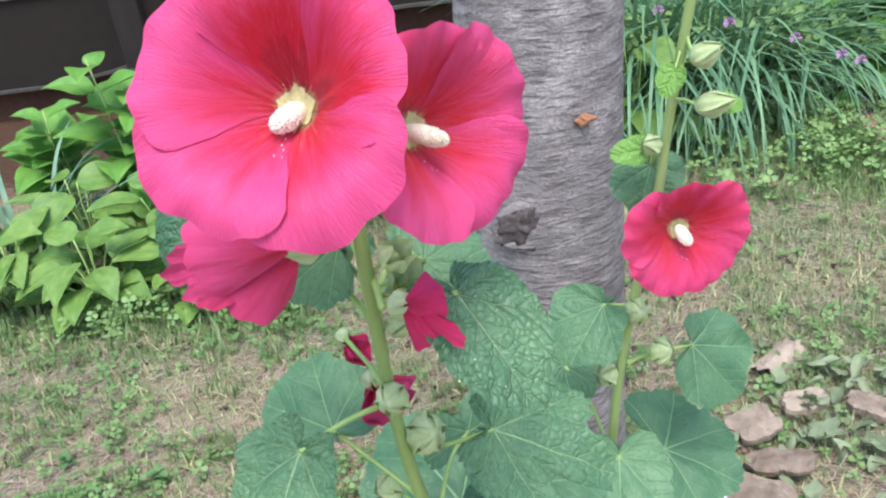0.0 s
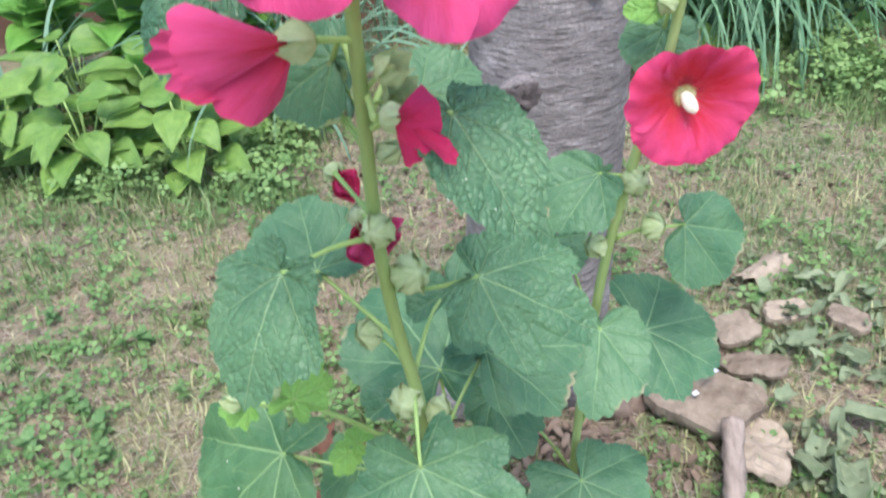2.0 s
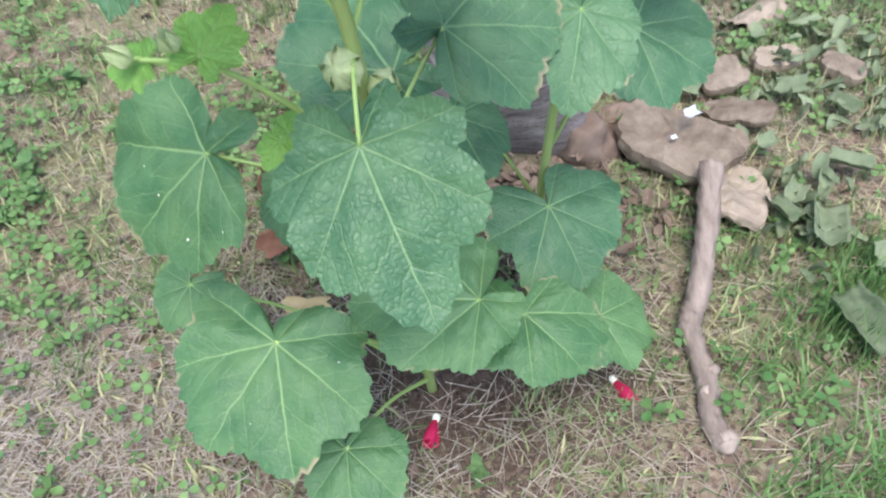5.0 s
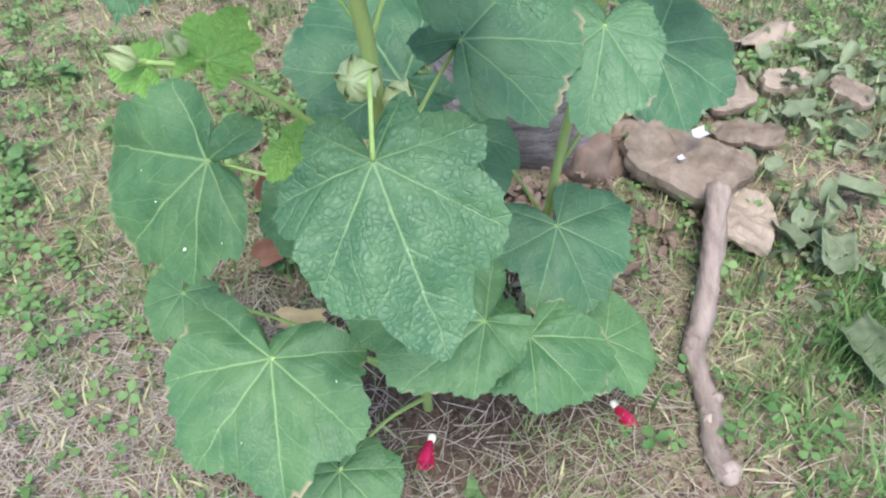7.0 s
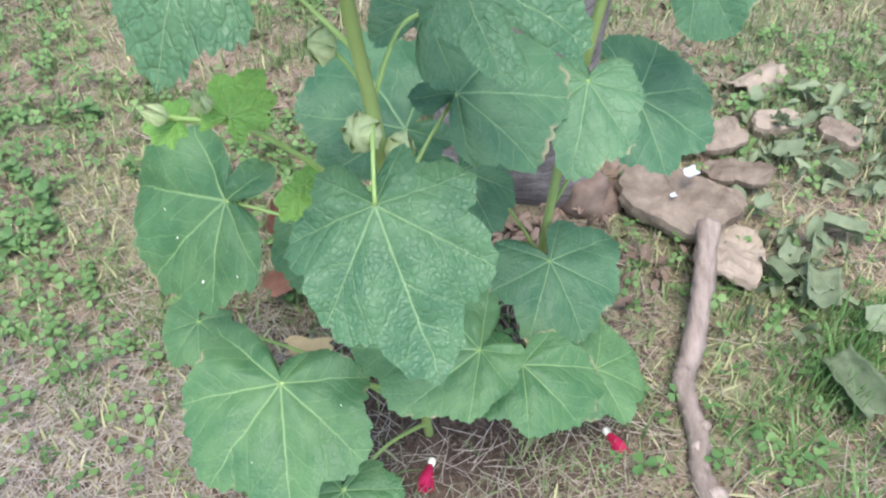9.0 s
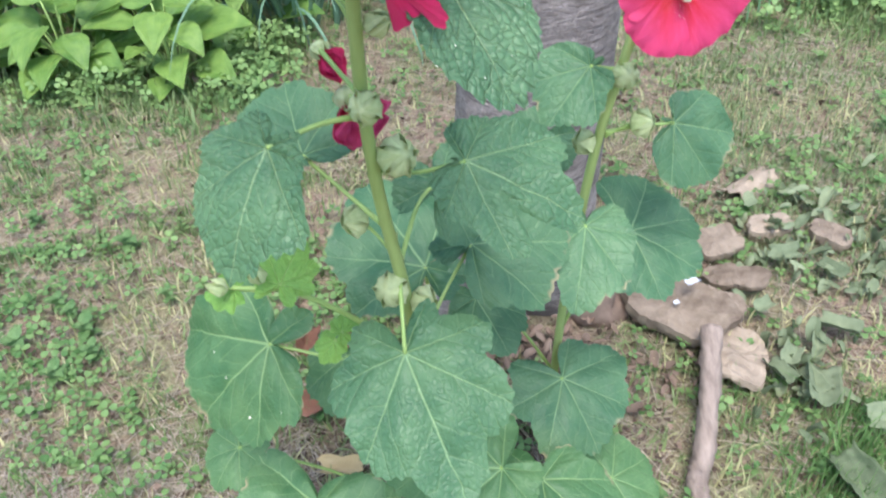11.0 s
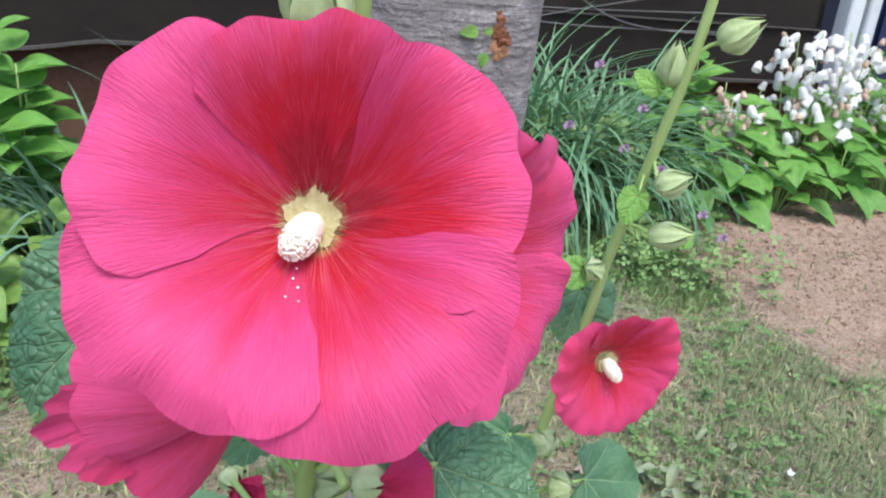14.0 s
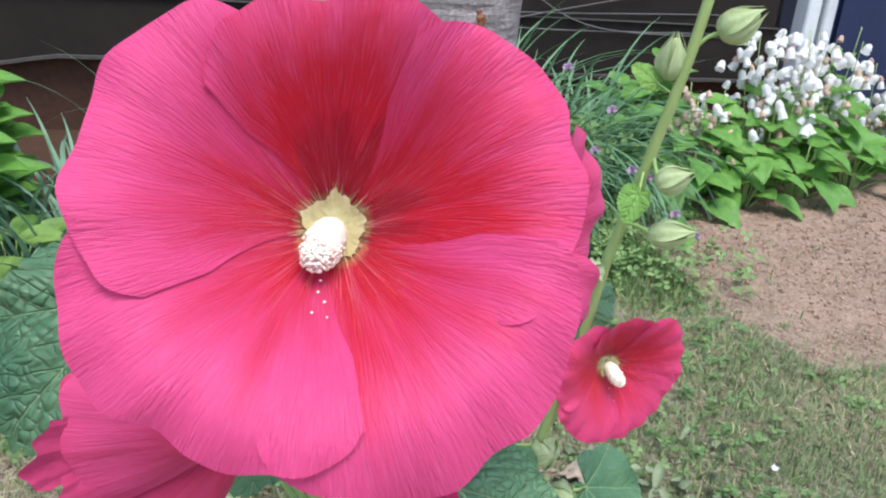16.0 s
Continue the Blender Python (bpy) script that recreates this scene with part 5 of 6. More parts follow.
def bellflower(place, seed, leaves, stems, height, label, faded=0.25, spread=0.3):
    plant = hosta(place, leaves, 0.40, spread * 1.25, BRIGHT, 0.19, 0.125, seed, label, "bellflowers in the far bed")
    plant.name = "bellflower"
    rnd = random.Random(seed + 70)
    for k in range(stems):
        a, rr = rnd.uniform(0, 6.28), spread * 0.75 * math.sqrt(rnd.random())
        f0 = Vector(place) + Vector((rr * math.cos(a) * 0.4, rr * math.sin(a) * 0.4, 0))
        top = Vector(place) + Vector((rr * math.cos(a), rr * math.sin(a) * 0.8, height * rnd.uniform(0.75, 1.05)))
        v_, f_ = tube([f0, f0.lerp(top, 0.6), top], (0.003, 0.002), 5, 4)
        stalk = put("flower_stalk", mesh_of("flower_stalk", [q - f0 for q in v_], f_, STEM), plant, Matrix.Translation(f0))
        for j in range(17):
            s = rnd.uniform(0.40, 1.0)
            c = f0.lerp(top, s) + Vector((rnd.gauss(0, 0.05), rnd.gauss(0, 0.05), rnd.gauss(0, 0.02)))
            old = rnd.random() < faded + 0.5 * (1 - s)
            put("bell", BELLS[int(old)], stalk, Matrix.Translation(c) @ pose(0, 0, 0, rnd.uniform(-35, 35), rnd.uniform(-35, 35), rnd.uniform(0, 360)) @ Matrix.Scale(rnd.uniform(0.95, 1.45) * (0.75 if old else 1.0), 4))
    return plant


def upright_shrub(place, height, pairs, seed, label, name="leafy_shrub"):
    rnd = random.Random(seed)
    plant = thing(name, place, label, "plant", "border plants")
    kinds = ovates(BRIGHT, 0.20, 0.14)
    for st in range(3):
        lean = Vector((rnd.uniform(-0.12, 0.12), rnd.uniform(-0.08, 0.08), 1)) * height * (1, 0.82, 0.7)[st]
        f0 = Vector(place) + Vector((rnd.uniform(-0.06, 0.06), rnd.uniform(-0.05, 0.05), 0))
        v_, f_ = tube([f0, f0 + lean * 0.5 + Vector((0.01, 0, 0)), f0 + lean], (0.006, 0.004, 0.003), 6, 4)
        put("stem", mesh_of("stem", [q - f0 for q in v_], f_, STEM), plant, Matrix.Translation(f0))
        for k in range(pairs):
            s = 0.25 + 0.75 * (k + 0.6) / pairs
            for side in range(2):
                a = k * 1.57 + side * math.pi + rnd.uniform(-0.3, 0.3)
                d = Vector((math.cos(a), math.sin(a), 0.35 - 0.2 * (1 - s)))
                m = facing(f0 + lean * s + d * 0.012, d, Vector((-d.x * 0.5 + 0.1, -d.y * 0.5 - 0.2, 1)))
                put("leaf", kinds[(k + side) % 4], plant, m @ Matrix.Scale(rnd.uniform(0.75, 1.05) * (1.0 if s < 0.85 else 0.7), 4))
    return plant


for k, (x, y, n_, h) in enumerate(((-0.86, 2.02, 16, 0.20), (-1.16, 2.02, 18, 0.22), (-1.45, 2.08, 18, 0.22), (-1.02, 2.28, 16, 0.26), (-1.34, 2.36, 16, 0.26), (-0.74, 2.30, 14, 0.24), (-1.75, 2.2, 16, 0.24))):
    hosta((x, y, 0.0), n_, h, 0.20, HOSTA, 0.17, 0.10, 11 + k, "clump of yellow-green hosta leaves along the garden border", "hostas along the border")
upright_shrub((-1.20, 2.52, 0.0), 0.62, 6, 3, "leafy bright green shrub with broad pointed leaves in the border")
upright_shrub((-0.92, 2.62, 0.0), 0.46, 6, 4, "low bright green shrub with pointed leaves in the border")
upright_shrub((-0.98, 2.78, 0.0), 0.66, 7, 14, "tall bright green shrub with broad pointed leaves in the border")
upright_shrub((-1.62, 2.75, 0.0), 0.42, 5, 6, "low bright green shrub with pointed leaves in the border")
straps((-1.62, 2.42, 0), 46, 0.50, 0.14, STRAP, 21, "tuft of blue-green strap leaves beside the hostas", group="strap-leaved tufts", lean=0.8)
straps((-0.66, 2.72, 0), 34, 0.55, 0.16, STRAP, 22, "tuft of blue-green strap leaves before the house wall", group="strap-leaved tufts", lean=0.5)
straps((-0.80, 2.64, 0), 60, 0.66, 0.16, STRAP, 30, "large tuft of blue-green strap leaves before the house wall", group="strap-leaved tufts", lean=0.5)
straps((-0.60, 2.42, 0), 75, 0.60, 0.15, STRAP, 29, "tuft of blue-green strap leaves beside the hostas", group="strap-leaved tufts", lean=0.6)
straps((-0.42, 3.05, 0), 14, 0.75, 0.12, STRAP, 27, "few tall upright strap leaves before the house wall", group="strap-leaved tufts", lean=0.2)
straps((0.12, 2.75, 0), 26, 0.62, 0.12, STRAP, 28, "tuft of blue-green strap leaves behind the trunk", group="strap-leaved tufts", lean=0.6)
c1 = straps((0.82, 3.04, 0), 240, 0.74, 0.20, STRAP_GREEN, 23, "dense clump of long arching green leaves with mauve flower heads", group="strap-leaved tufts", lean=0.25, wide=0.010)
c2 = straps((1.10, 3.16, 0), 170, 0.64, 0.20, STRAP_GREEN, 24, "dense clump of long arching green leaves with mauve flower heads", group="strap-leaved tufts", lean=0.25)
straps((1.38, 3.45, 0), 40, 0.60, 0.16, STRAP_GREEN, 25, "dense clump of long arching green leaves in the far bed", group="strap-leaved tufts", lean=0.5)
straps((0.54, 3.06, 0), 220, 0.76, 0.20, STRAP_GREEN, 26, "dense clump of long arching green leaves behind the trunk", group="strap-leaved tufts", lean=0.5)
straps((0.64, 3.22, 0), 200, 0.92, 0.22, STRAP_GREEN, 33, "tall upright clump of green leaves behind the trunk", group="strap-leaved tufts", lean=0.15)
straps((1.00, 3.28, 0), 170, 0.84, 0.24, STRAP_GREEN, 34, "tall upright clump of green leaves before the house wall", group="strap-leaved tufts", lean=0.15)
scapes(c1, (0.78, 2.72), ((0.553, 2.6, 0.54), (0.87, 2.68, 0.66), (0.95, 2.55, 0.42), (0.74, 2.5, 0.5)))
scapes(c2, (1.12, 2.88), ((1.11, 2.6, 0.34), (1.16, 2.58, 0.32), (1.24, 2.5, 0.22), (1.05, 2.7, 0.52), (1.3, 2.45, 0.16)))
hosta((0.50, 2.75, 0), 16, 0.40, 0.20, HOSTA, 0.17, 0.11, 51, "yellow-green broad-leaved clump behind the trunk", "hostas along the border")
hosta((1.42, 2.98, 0), 14, 0.22, 0.18, HOSTA_DEEP, 0.13, 0.085, 52, "green broad-leaved clump at the edge of the bare bed", "hostas along the border")
bellflower((1.72, 3.34, 0), 61, 38, 6, 0.50, "bellflower clump with faded bells over broad green leaves", 0.65, 0.26)
bellflower((2.18, 3.50, 0), 62, 40, 7, 0.70, "bellflower clump covered in white hanging bells", 0.12, 0.28)
bellflower((2.52, 3.62, 0), 63, 40, 8, 0.74, "bellflower clump covered in white hanging bells", 0.12, 0.30)
bellflower((2.95, 3.75, 0), 64, 30, 7, 0.55, "bellflower clump covered in white hanging bells", 0.2, 0.28)
for k, (x, y) in enumerate(((1.60, 3.12), (1.92, 3.20), (2.25, 3.30), (2.60, 3.42))):
    hosta((x, y, 0), 20, 0.26, 0.22, BRIGHT, 0.16, 0.105, 91 + k, "low clump of bright green leaves under the bellflowers", "leafy clumps under the bellflowers")
upright_shrub((2.75, 4.0, 0.0), 0.62, 6, 7, "green leafy shrub behind the bellflowers")
upright_shrub((1.46, 3.40, 0.0), 0.50, 6, 8, "bright green shrub with broad leaves beside the strap-leaved clumps")
upright_shrub((1.30, 3.20, 0.0), 0.36, 5, 9, "low bright green shrub with broad leaves beside the strap-leaved clumps")
upright_shrub((1.66, 3.70, 0.0), 0.58, 6, 12, "bright green shrub with broad leaves before the house wall")

# ---- ground cover ----
def fast_mesh(name, verts, faces, mat, smooth=True):
    me = bpy.data.meshes.new(name)
    k = faces.shape[1]
    me.vertices.add(len(verts))
    me.vertices.foreach_set("co", verts.astype(np.float32).ravel())
    me.loops.add(faces.size)
    me.loops.foreach_set("vertex_index", faces.astype(np.int32).ravel())
    me.polygons.add(len(faces))
    me.polygons.foreach_set("loop_start", np.arange(0, faces.size, k, dtype=np.int32))
    me.polygons.foreach_set("use_smooth", np.full(len(faces), smooth))
    me.materials.append(mat)
    me.update(calc_edges=True)
    me.validate()
    return me


def scatter(name, shapes, faces, spots, size, tilt, mat, label, category, seed, lift=0.0, rise=0.0):
    """One joined mesh of many small pieces: each takes one of the shapes, a turn, a tilt and a size."""
    rng = np.random.default_rng(seed)
    n_ = len(spots)
    pick = rng.integers(0, len(shapes), n_)
    base = np.array(shapes)[pick]
    s = rng.uniform(*size, n_)[:, None, None]
    a = rng.uniform(0, 2 * np.pi, n_)
    t_ = np.radians(rng.uniform(-tilt, tilt, n_))
    ca, sa, ct, st = np.cos(a), np.sin(a), np.cos(t_), np.sin(t_)
    base = base * s
    x, y, z = base[..., 0], base[..., 1], base[..., 2]
    x2, z2 = x * ct[:, None] + z * st[:, None], -x * st[:, None] + z * ct[:, None]
    out = np.stack([x2 * ca[:, None] - y * sa[:, None], x2 * sa[:, None] + y * ca[:, None], z2], -1)
    zz = np.array([ground_height(px, py) for px, py in spots])
    out += np.concatenate([spots, zz[:, None] + lift + rise * rng.random((n_, 1)) ** 1.5], 1)[:, None, :]
    k = base.shape[1]
    fs = (np.array(faces)[None] + (np.arange(n_) * k)[:, None, None]).reshape(-1, len(faces[0]))
    ob = put(name, fast_mesh(name, out.reshape(-1, 3), fs, mat))
    return tagged(ob, label, category, kind="stuff")


rng = np.random.default_rng(7)


def patch(n_, x0, x1, y0, y1, want, scale=2.6, shift=0.0, off=0.0):
    """Spots in a rectangle, kept where a slow noise is high; fewer on bare soil."""
    out = []
    for px, py in zip(rng.uniform(x0, x1, n_), rng.uniform(y0, y1, n_)):
        d = noise.noise(Vector((px * scale + shift, py * scale, shift))) + 0.5 * noise.noise(Vector((px * scale * 3.1, py * scale * 3.1, shift + 5)))
        bare = math.exp(-(((px - 0.05) / 0.23) ** 2 + ((py - 0.69) / 0.20) ** 2) * 1.3)
        bed = px > 1.12 + 0.25 * (3.0 - py) and py > 1.85
        edge = min(px - x0, x1 - px, y1 - py, 2.0 * (py - y0)) / 0.4 if x1 - x0 > 2 else min(px - x0, x1 - px, py - y0, y1 - py) / 0.12
        if rng.random() < min(1.0, edge + 0.5 * d) * want(px, py) * max(0.0, min(1.0, 0.5 + 1.3 * (d + off))) * (1 - bare) * (0.06 if bed else 1.0):
            if (px - 0.13) ** 2 + (py - 1.1) ** 2 > 0.016:
                out.append((px, py))
    return np.array(out)


GRASS = plain_material("lawn grass", (0.100, 0.185, 0.068), (0.285, 0.370, 0.155), 8, 0.5, 0.0003, share=0.25)
GRASS_PALE = plain_material("faded grass", (0.28, 0.29, 0.13), (0.56, 0.54, 0.30), 8, 0.6, 0.0003, share=0.2)
STRAW = plain_material("dry straw", (0.32, 0.26, 0.20), (0.54, 0.465, 0.37), 12, 0.8, 0.0003)
CLOVER = plain_material("clover leaf", (0.095, 0.20, 0.065), (0.26, 0.39, 0.14), 20, 0.5, 0.0003, share=0.2)
DEAD = plain_material("dead leaf scraps", (0.075, 0.050, 0.037), (0.26, 0.185, 0.14), 40, 0.8, 0.001)
PALE_DEAD = plain_material("withered green leaf", (0.060, 0.095, 0.045), (0.28, 0.33, 0.20), 40, 0.7, 0.001, share=0.15)
STONE = plain_material("small stones", (0.16, 0.13, 0.11), (0.42, 0.37, 0.33), 70, 0.85, 0.001)


def blade_shape(bend, w_, twist):
    pts = []
    for s in (0.0, 0.4, 0.75, 1.0):
        x, z = bend * s * s, s * (1 - 0.35 * bend * s)
        half = w_ * (1 - s**2.2) + 0.002
        tw = twist * s
        pts += [(x - half * math.sin(tw), -half * math.cos(tw), z), (x + half * math.sin(tw), half * math.cos(tw), z)]
    return pts


BLADES = [blade_shape(b_, w_, tw) for b_, w_, tw in ((0.2, 0.05, 0.3), (0.5, 0.045, -0.5), (0.8, 0.05, 0.8), (0.35, 0.06, 0.1), (1.0, 0.04, -0.2))]
THIN = [blade_shape(b_, w_, tw) for b_, w_, tw in ((0.2, 0.020, 0.3), (0.5, 0.018, -0.5), (0.9, 0.020, 0.8), (0.35, 0.024, 0.1), (1.2, 0.016, -0.2))]
BLADE_F = [(0, 1, 3, 2), (2, 3, 5, 4), (4, 5, 7, 6)]


def trefoil(cup):
    pts = []
    for k in range(3):
        a = k * 2.094
        ca, sa = math.cos(a), math.sin(a)
        for lx, ly, lz in ((0.04, 0, 0.9), (0.55, -0.42, 0.9 + cup), (0.62, 0, 0.86), (0.55, 0.42, 0.9 + cup), (0.98, -0.24, 0.88 + cup), (0.90, 0, 0.84), (0.98, 0.24, 0.88 + cup)):
            pts.append((lx * ca - ly * sa, lx * sa + ly * ca, lz))
    return pts


TREFOILS = [trefoil(c) for c in (0.05, 0.16, -0.06)]
TREFOIL_F = [q for k in range(3) for q in ((7 * k, 7 * k + 1, 7 * k + 2), (7 * k, 7 * k + 2, 7 * k + 3), (7 * k + 1, 7 * k + 4, 7 * k + 5), (7 * k + 1, 7 * k + 5, 7 * k + 2), (7 * k + 2, 7 * k + 5, 7 * k + 6), (7 * k + 2, 7 * k + 6, 7 * k + 3))]


def scrap(curl, w_, seed):
    pts = []
    for i in range(5):
        s = i / 4
        half = w_ * math.sin(math.pi * (0.12 + 0.78 * s)) ** 0.8
        for a in (-1, -0.33, 0.33, 1):
            pts.append((s - 0.5, a * half, curl * (a * a) * half + 0.25 * curl * math.sin(3 * s + seed) + 0.05 * math.sin(seed * 3 + 9 * s + 4 * a)))
    return pts


SCRAPS = [scrap(c, w_, s) for c, w_, s in ((0.5, 0.28, 1), (0.9, 0.22, 2), (0.2, 0.35, 3), (-0.5, 0.25, 4), (1.2, 0.30, 5))]
SCRAP_F = [(i * 4 + a, i * 4 + a + 1, i * 4 + a + 5, i * 4 + a + 4) for i in range(4) for a in range(3)]


def stalk_shape(k):
    rnd = random.Random(k)
    pts = []
    for i in range(4):
        s = i / 3
        c = Vector((s - 0.5, 0.08 * math.sin(2.5 * s + k), 0.02 + 0.05 * rnd.random()))
        for a in range(3):
            pts.append((c.x, c.y + 0.012 * math.cos(a * 2.09), c.z + 0.012 * math.sin(a * 2.09)))
    return pts


STALKS = [stalk_shape(k) for k in range(5)]
STALK_F = [(i * 3 + a, i * 3 + (a + 1) % 3, i * 3 + 3 + (a + 1) % 3, i * 3 + 3 + a) for i in range(3) for a in range(3)]


def lawn(px, py):
    near = 1.0 if 0.40 < px < 0.80 and 0.5 < py < 1.0 else 0.55
    return near if py < 3.3 else 0.25


def left_straw(px, py):
    return 1.0 if px < 0.1 and py < 0.9 else 0.85


scatter("grass", BLADES + THIN, BLADE_F, patch(115000, -1.9, 2.2, 0.25, 3.4, lawn, 2.6, 0.0, 0.02), (0.016, 0.048), 50, GRASS, "short green lawn grass growing in patches on soil", "grass", 1)
scatter("faded_grass", THIN + BLADES, BLADE_F, patch(95000, -1.9, 1.9, 0.25, 3.2, lawn, 2.9, 3.0, 0.12), (0.014, 0.045), 75, GRASS_PALE, "faded yellowish grass blades among the lawn", "grass", 2)
scatter("new_grass", BLADES, BLADE_F, patch(26000, 0.5, 1.7, 1.15, 2.2, lambda a, b_: 1.0, 2.4, 51.0, 0.15), (0.012, 0.036), 55, plain_material("light lawn grass", (0.13, 0.21, 0.085), (0.30, 0.38, 0.19), 8, 0.5, 0.0003, share=0.25), "thin light green lawn grass on the open soil", "grass", 18)
scatter("long_grass", THIN, BLADE_F, patch(5200, 0.40, 0.74, 0.36, 0.95, lambda a, b_: 1.0, 7.0, 2.0, 0.0), (0.03, 0.085), 75, plain_material("fresh grass", (0.07, 0.18, 0.05), (0.19, 0.33, 0.11), 8, 0.5, 0.0003, share=0.25), "tuft of longer fresh grass beside the fallen stick", "grass", 3)
scatter("straw", STALKS, STALK_F, patch(60000, -1.8, 1.7, 0.25, 3.0, left_straw, 2.0, 6.0, 0.25), (0.015, 0.075), 20, STRAW, "scattered dry straw and thatch lying on the soil", "straw", 4, 0.004)
scatter("thatch", STALKS, STALK_F, patch(11000, -0.8, 0.20, 0.22, 0.80, lambda a, b_: 1.0, 3.0, 41.0, 0.3), (0.012, 0.06), 25, plain_material("pale thatch", (0.36, 0.30, 0.25), (0.50, 0.435, 0.375), 12, 0.8, 0.0003), "pale dry thatch matted on the soil", "straw", 17, 0.006)
scatter("clover", TREFOILS, TREFOIL_F, patch(52000, -1.9, 1.5, 0.45, 3.0, lambda a, b_: (0.50 if 0.72 < b_ < 1.25 else 0.26 if b_ > 1 else 0.22) if a < 0.1 else 0.26, 3.0, 9.0, 0.0), (0.006, 0.018), 35, CLOVER, "low clover and small weeds among the grass", "clover", 5, 0.0, 0.022)
scatter("clover_bank", TREFOILS, TREFOIL_F, patch(13000, 0.55, 1.6, 2.25, 3.2, lambda a, b_: 1.0 if a > 1.0 or b_ > 2.8 else 0.15, 3.2, 9.5, 0.0), (0.008, 0.026), 60, CLOVER, "bank of low green foliage before the strap-leaved clumps", "foliage", 6, 0.0, 0.13)
scatter("border_foliage", TREFOILS, TREFOIL_F, patch(6000, -1.9, -0.5, 1.80, 2.3, lambda a, b_: 1.0, 3.2, 4.5, 0.1), (0.008, 0.024), 60, CLOVER, "feathery low foliage in front of the hostas", "foliage", 7, 0.0, 0.07)
scatter("rough_grass", BLADES, BLADE_F, np.concatenate([patch(13000, 0.5, 1.6, 2.2, 3.2, lambda a, b_: 1.0 if a > 1.0 or b_ > 2.6 else 0.3, 2.5, 29.5, 0.25), patch(9000, -1.9, -0.45, 1.72, 2.3, lambda a, b_: 1.0, 3.0, 31.0, 0.2)]), (0.02, 0.075), 60, GRASS, "rough grass along the borders", "grass", 16)
tufts = np.concatenate([rng.normal((x, y), 0.022, (46, 2)) for x, y in patch(260, -1.5, 0.05, 0.55, 2.0, lambda a, b_: 1.0, 2.4, 71.0, 0.15)])
scatter("grass_tufts", THIN + BLADES, BLADE_F, tufts, (0.016, 0.052), 70, GRASS, "small tufts of green grass in the worn lawn", "grass", 21)
scatter("soil_straw", STALKS, STALK_F, patch(2600, 0.08, 0.46, 0.40, 0.95, lambda a, b_: 1.0, 6.0, 61.0, 0.2), (0.008, 0.045), 25, STRAW, "broken straw on the soil beside the stick", "straw", 19, 0.004)
scatter("soil_grass", THIN, BLADE_F, patch(2400, 0.08, 0.42, 0.36, 0.80, lambda a, b_: 1.0, 7.0, 63.0, -0.05), (0.015, 0.05), 75, GRASS, "thin grass on the soil beside the stick", "grass", 20)
scatter("foliage_mass", TREFOILS, TREFOIL_F, patch(15000, 0.5, 1.6, 2.85, 3.5, lambda a, b_: 1.0, 2.2, 19.5, 0.4), (0.014, 0.042), 70, CLOVER, "mass of small green leaves among the strap-leaved clumps", "foliage", 13, 0.02, 0.36)
scatter("leaf_litter", SCRAPS, SCRAP_F, patch(12000, -1.6, 1.6, 0.3, 3.0, lambda a, b_: 0.5, 2.4, 12.0, 0.05), (0.006, 0.026), 40, DEAD, "brown scraps of dead leaves on the soil", "leaf litter", 8, 0.004)
scatter("withered_leaves", SCRAPS, SCRAP_F, patch(900, 0.44, 0.95, 0.80, 1.60, lambda a, b_: 1.0, 5.0, 14.0, 0.0), (0.010, 0.042), 65, PALE_DEAD, "heap of withered pale green leaves", "leaf litter", 9, 0.012, 0.03)
foot_litter = np.stack([rng.normal(0.16, 0.12, 300), rng.normal(0.96, 0.06, 300)], 1)
scatter("trunk_litter", SCRAPS, SCRAP_F, foot_litter, (0.008, 0.028), 50, DEAD, "brown dead leaves heaped at the foot of the trunk", "leaf litter", 15, 0.006, 0.02)
v, f = lump(1.0, 3, (1, 0.8, 0.6), 0.4, 1)
v2, _ = lump(1.0, 8, (1, 0.7, 0.7), 0.5, 1)
scatter("pebbles", [v, v2], f, patch(5200, -1.6, 2.8, 0.3, 3.3, lambda a, b_: 0.5, 2.0, 17.0, 0.3), (0.0018, 0.008), 40, STONE, "small stones and crumbs of earth on the soil", "stones", 10)
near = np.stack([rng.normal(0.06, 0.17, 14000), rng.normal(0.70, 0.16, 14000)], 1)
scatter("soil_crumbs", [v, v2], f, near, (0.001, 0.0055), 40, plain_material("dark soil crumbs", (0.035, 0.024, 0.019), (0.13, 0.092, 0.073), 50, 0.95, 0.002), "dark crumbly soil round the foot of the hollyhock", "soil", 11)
bedspots = np.stack([rng.uniform(1.2, 3.2, 12000), rng.uniform(1.9, 3.4, 12000)], 1)
bedspots = bedspots[[px > 1.12 + 0.25 * (3.0 - py) for px, py in bedspots]]
scatter("bed_clods", [v, v2], f, bedspots, (0.0015, 0.009), 40, plain_material("pale brown clods", (0.20, 0.125, 0.085), (0.40, 0.28, 0.21), 40, 0.95, 0.003), "loose pale brown clods of the bare flower bed", "soil", 12)

# ---- things lying on the ground ----
WOOD = plain_material("grey-brown stick bark", (0.085, 0.060, 0.048), (0.42, 0.335, 0.285), 95, 0.85, 0.004, stretch=(1, 0.25, 1))
SHEATH = plain_material("dry brown bark sheet", (0.095, 0.066, 0.047), (0.41, 0.33, 0.255), 44, 0.85, 0.006, detail=8.0)


BROWN_STONE = plain_material("brown stone", (0.10, 0.064, 0.050), (0.30, 0.22, 0.175), 40, 0.85, 0.003)


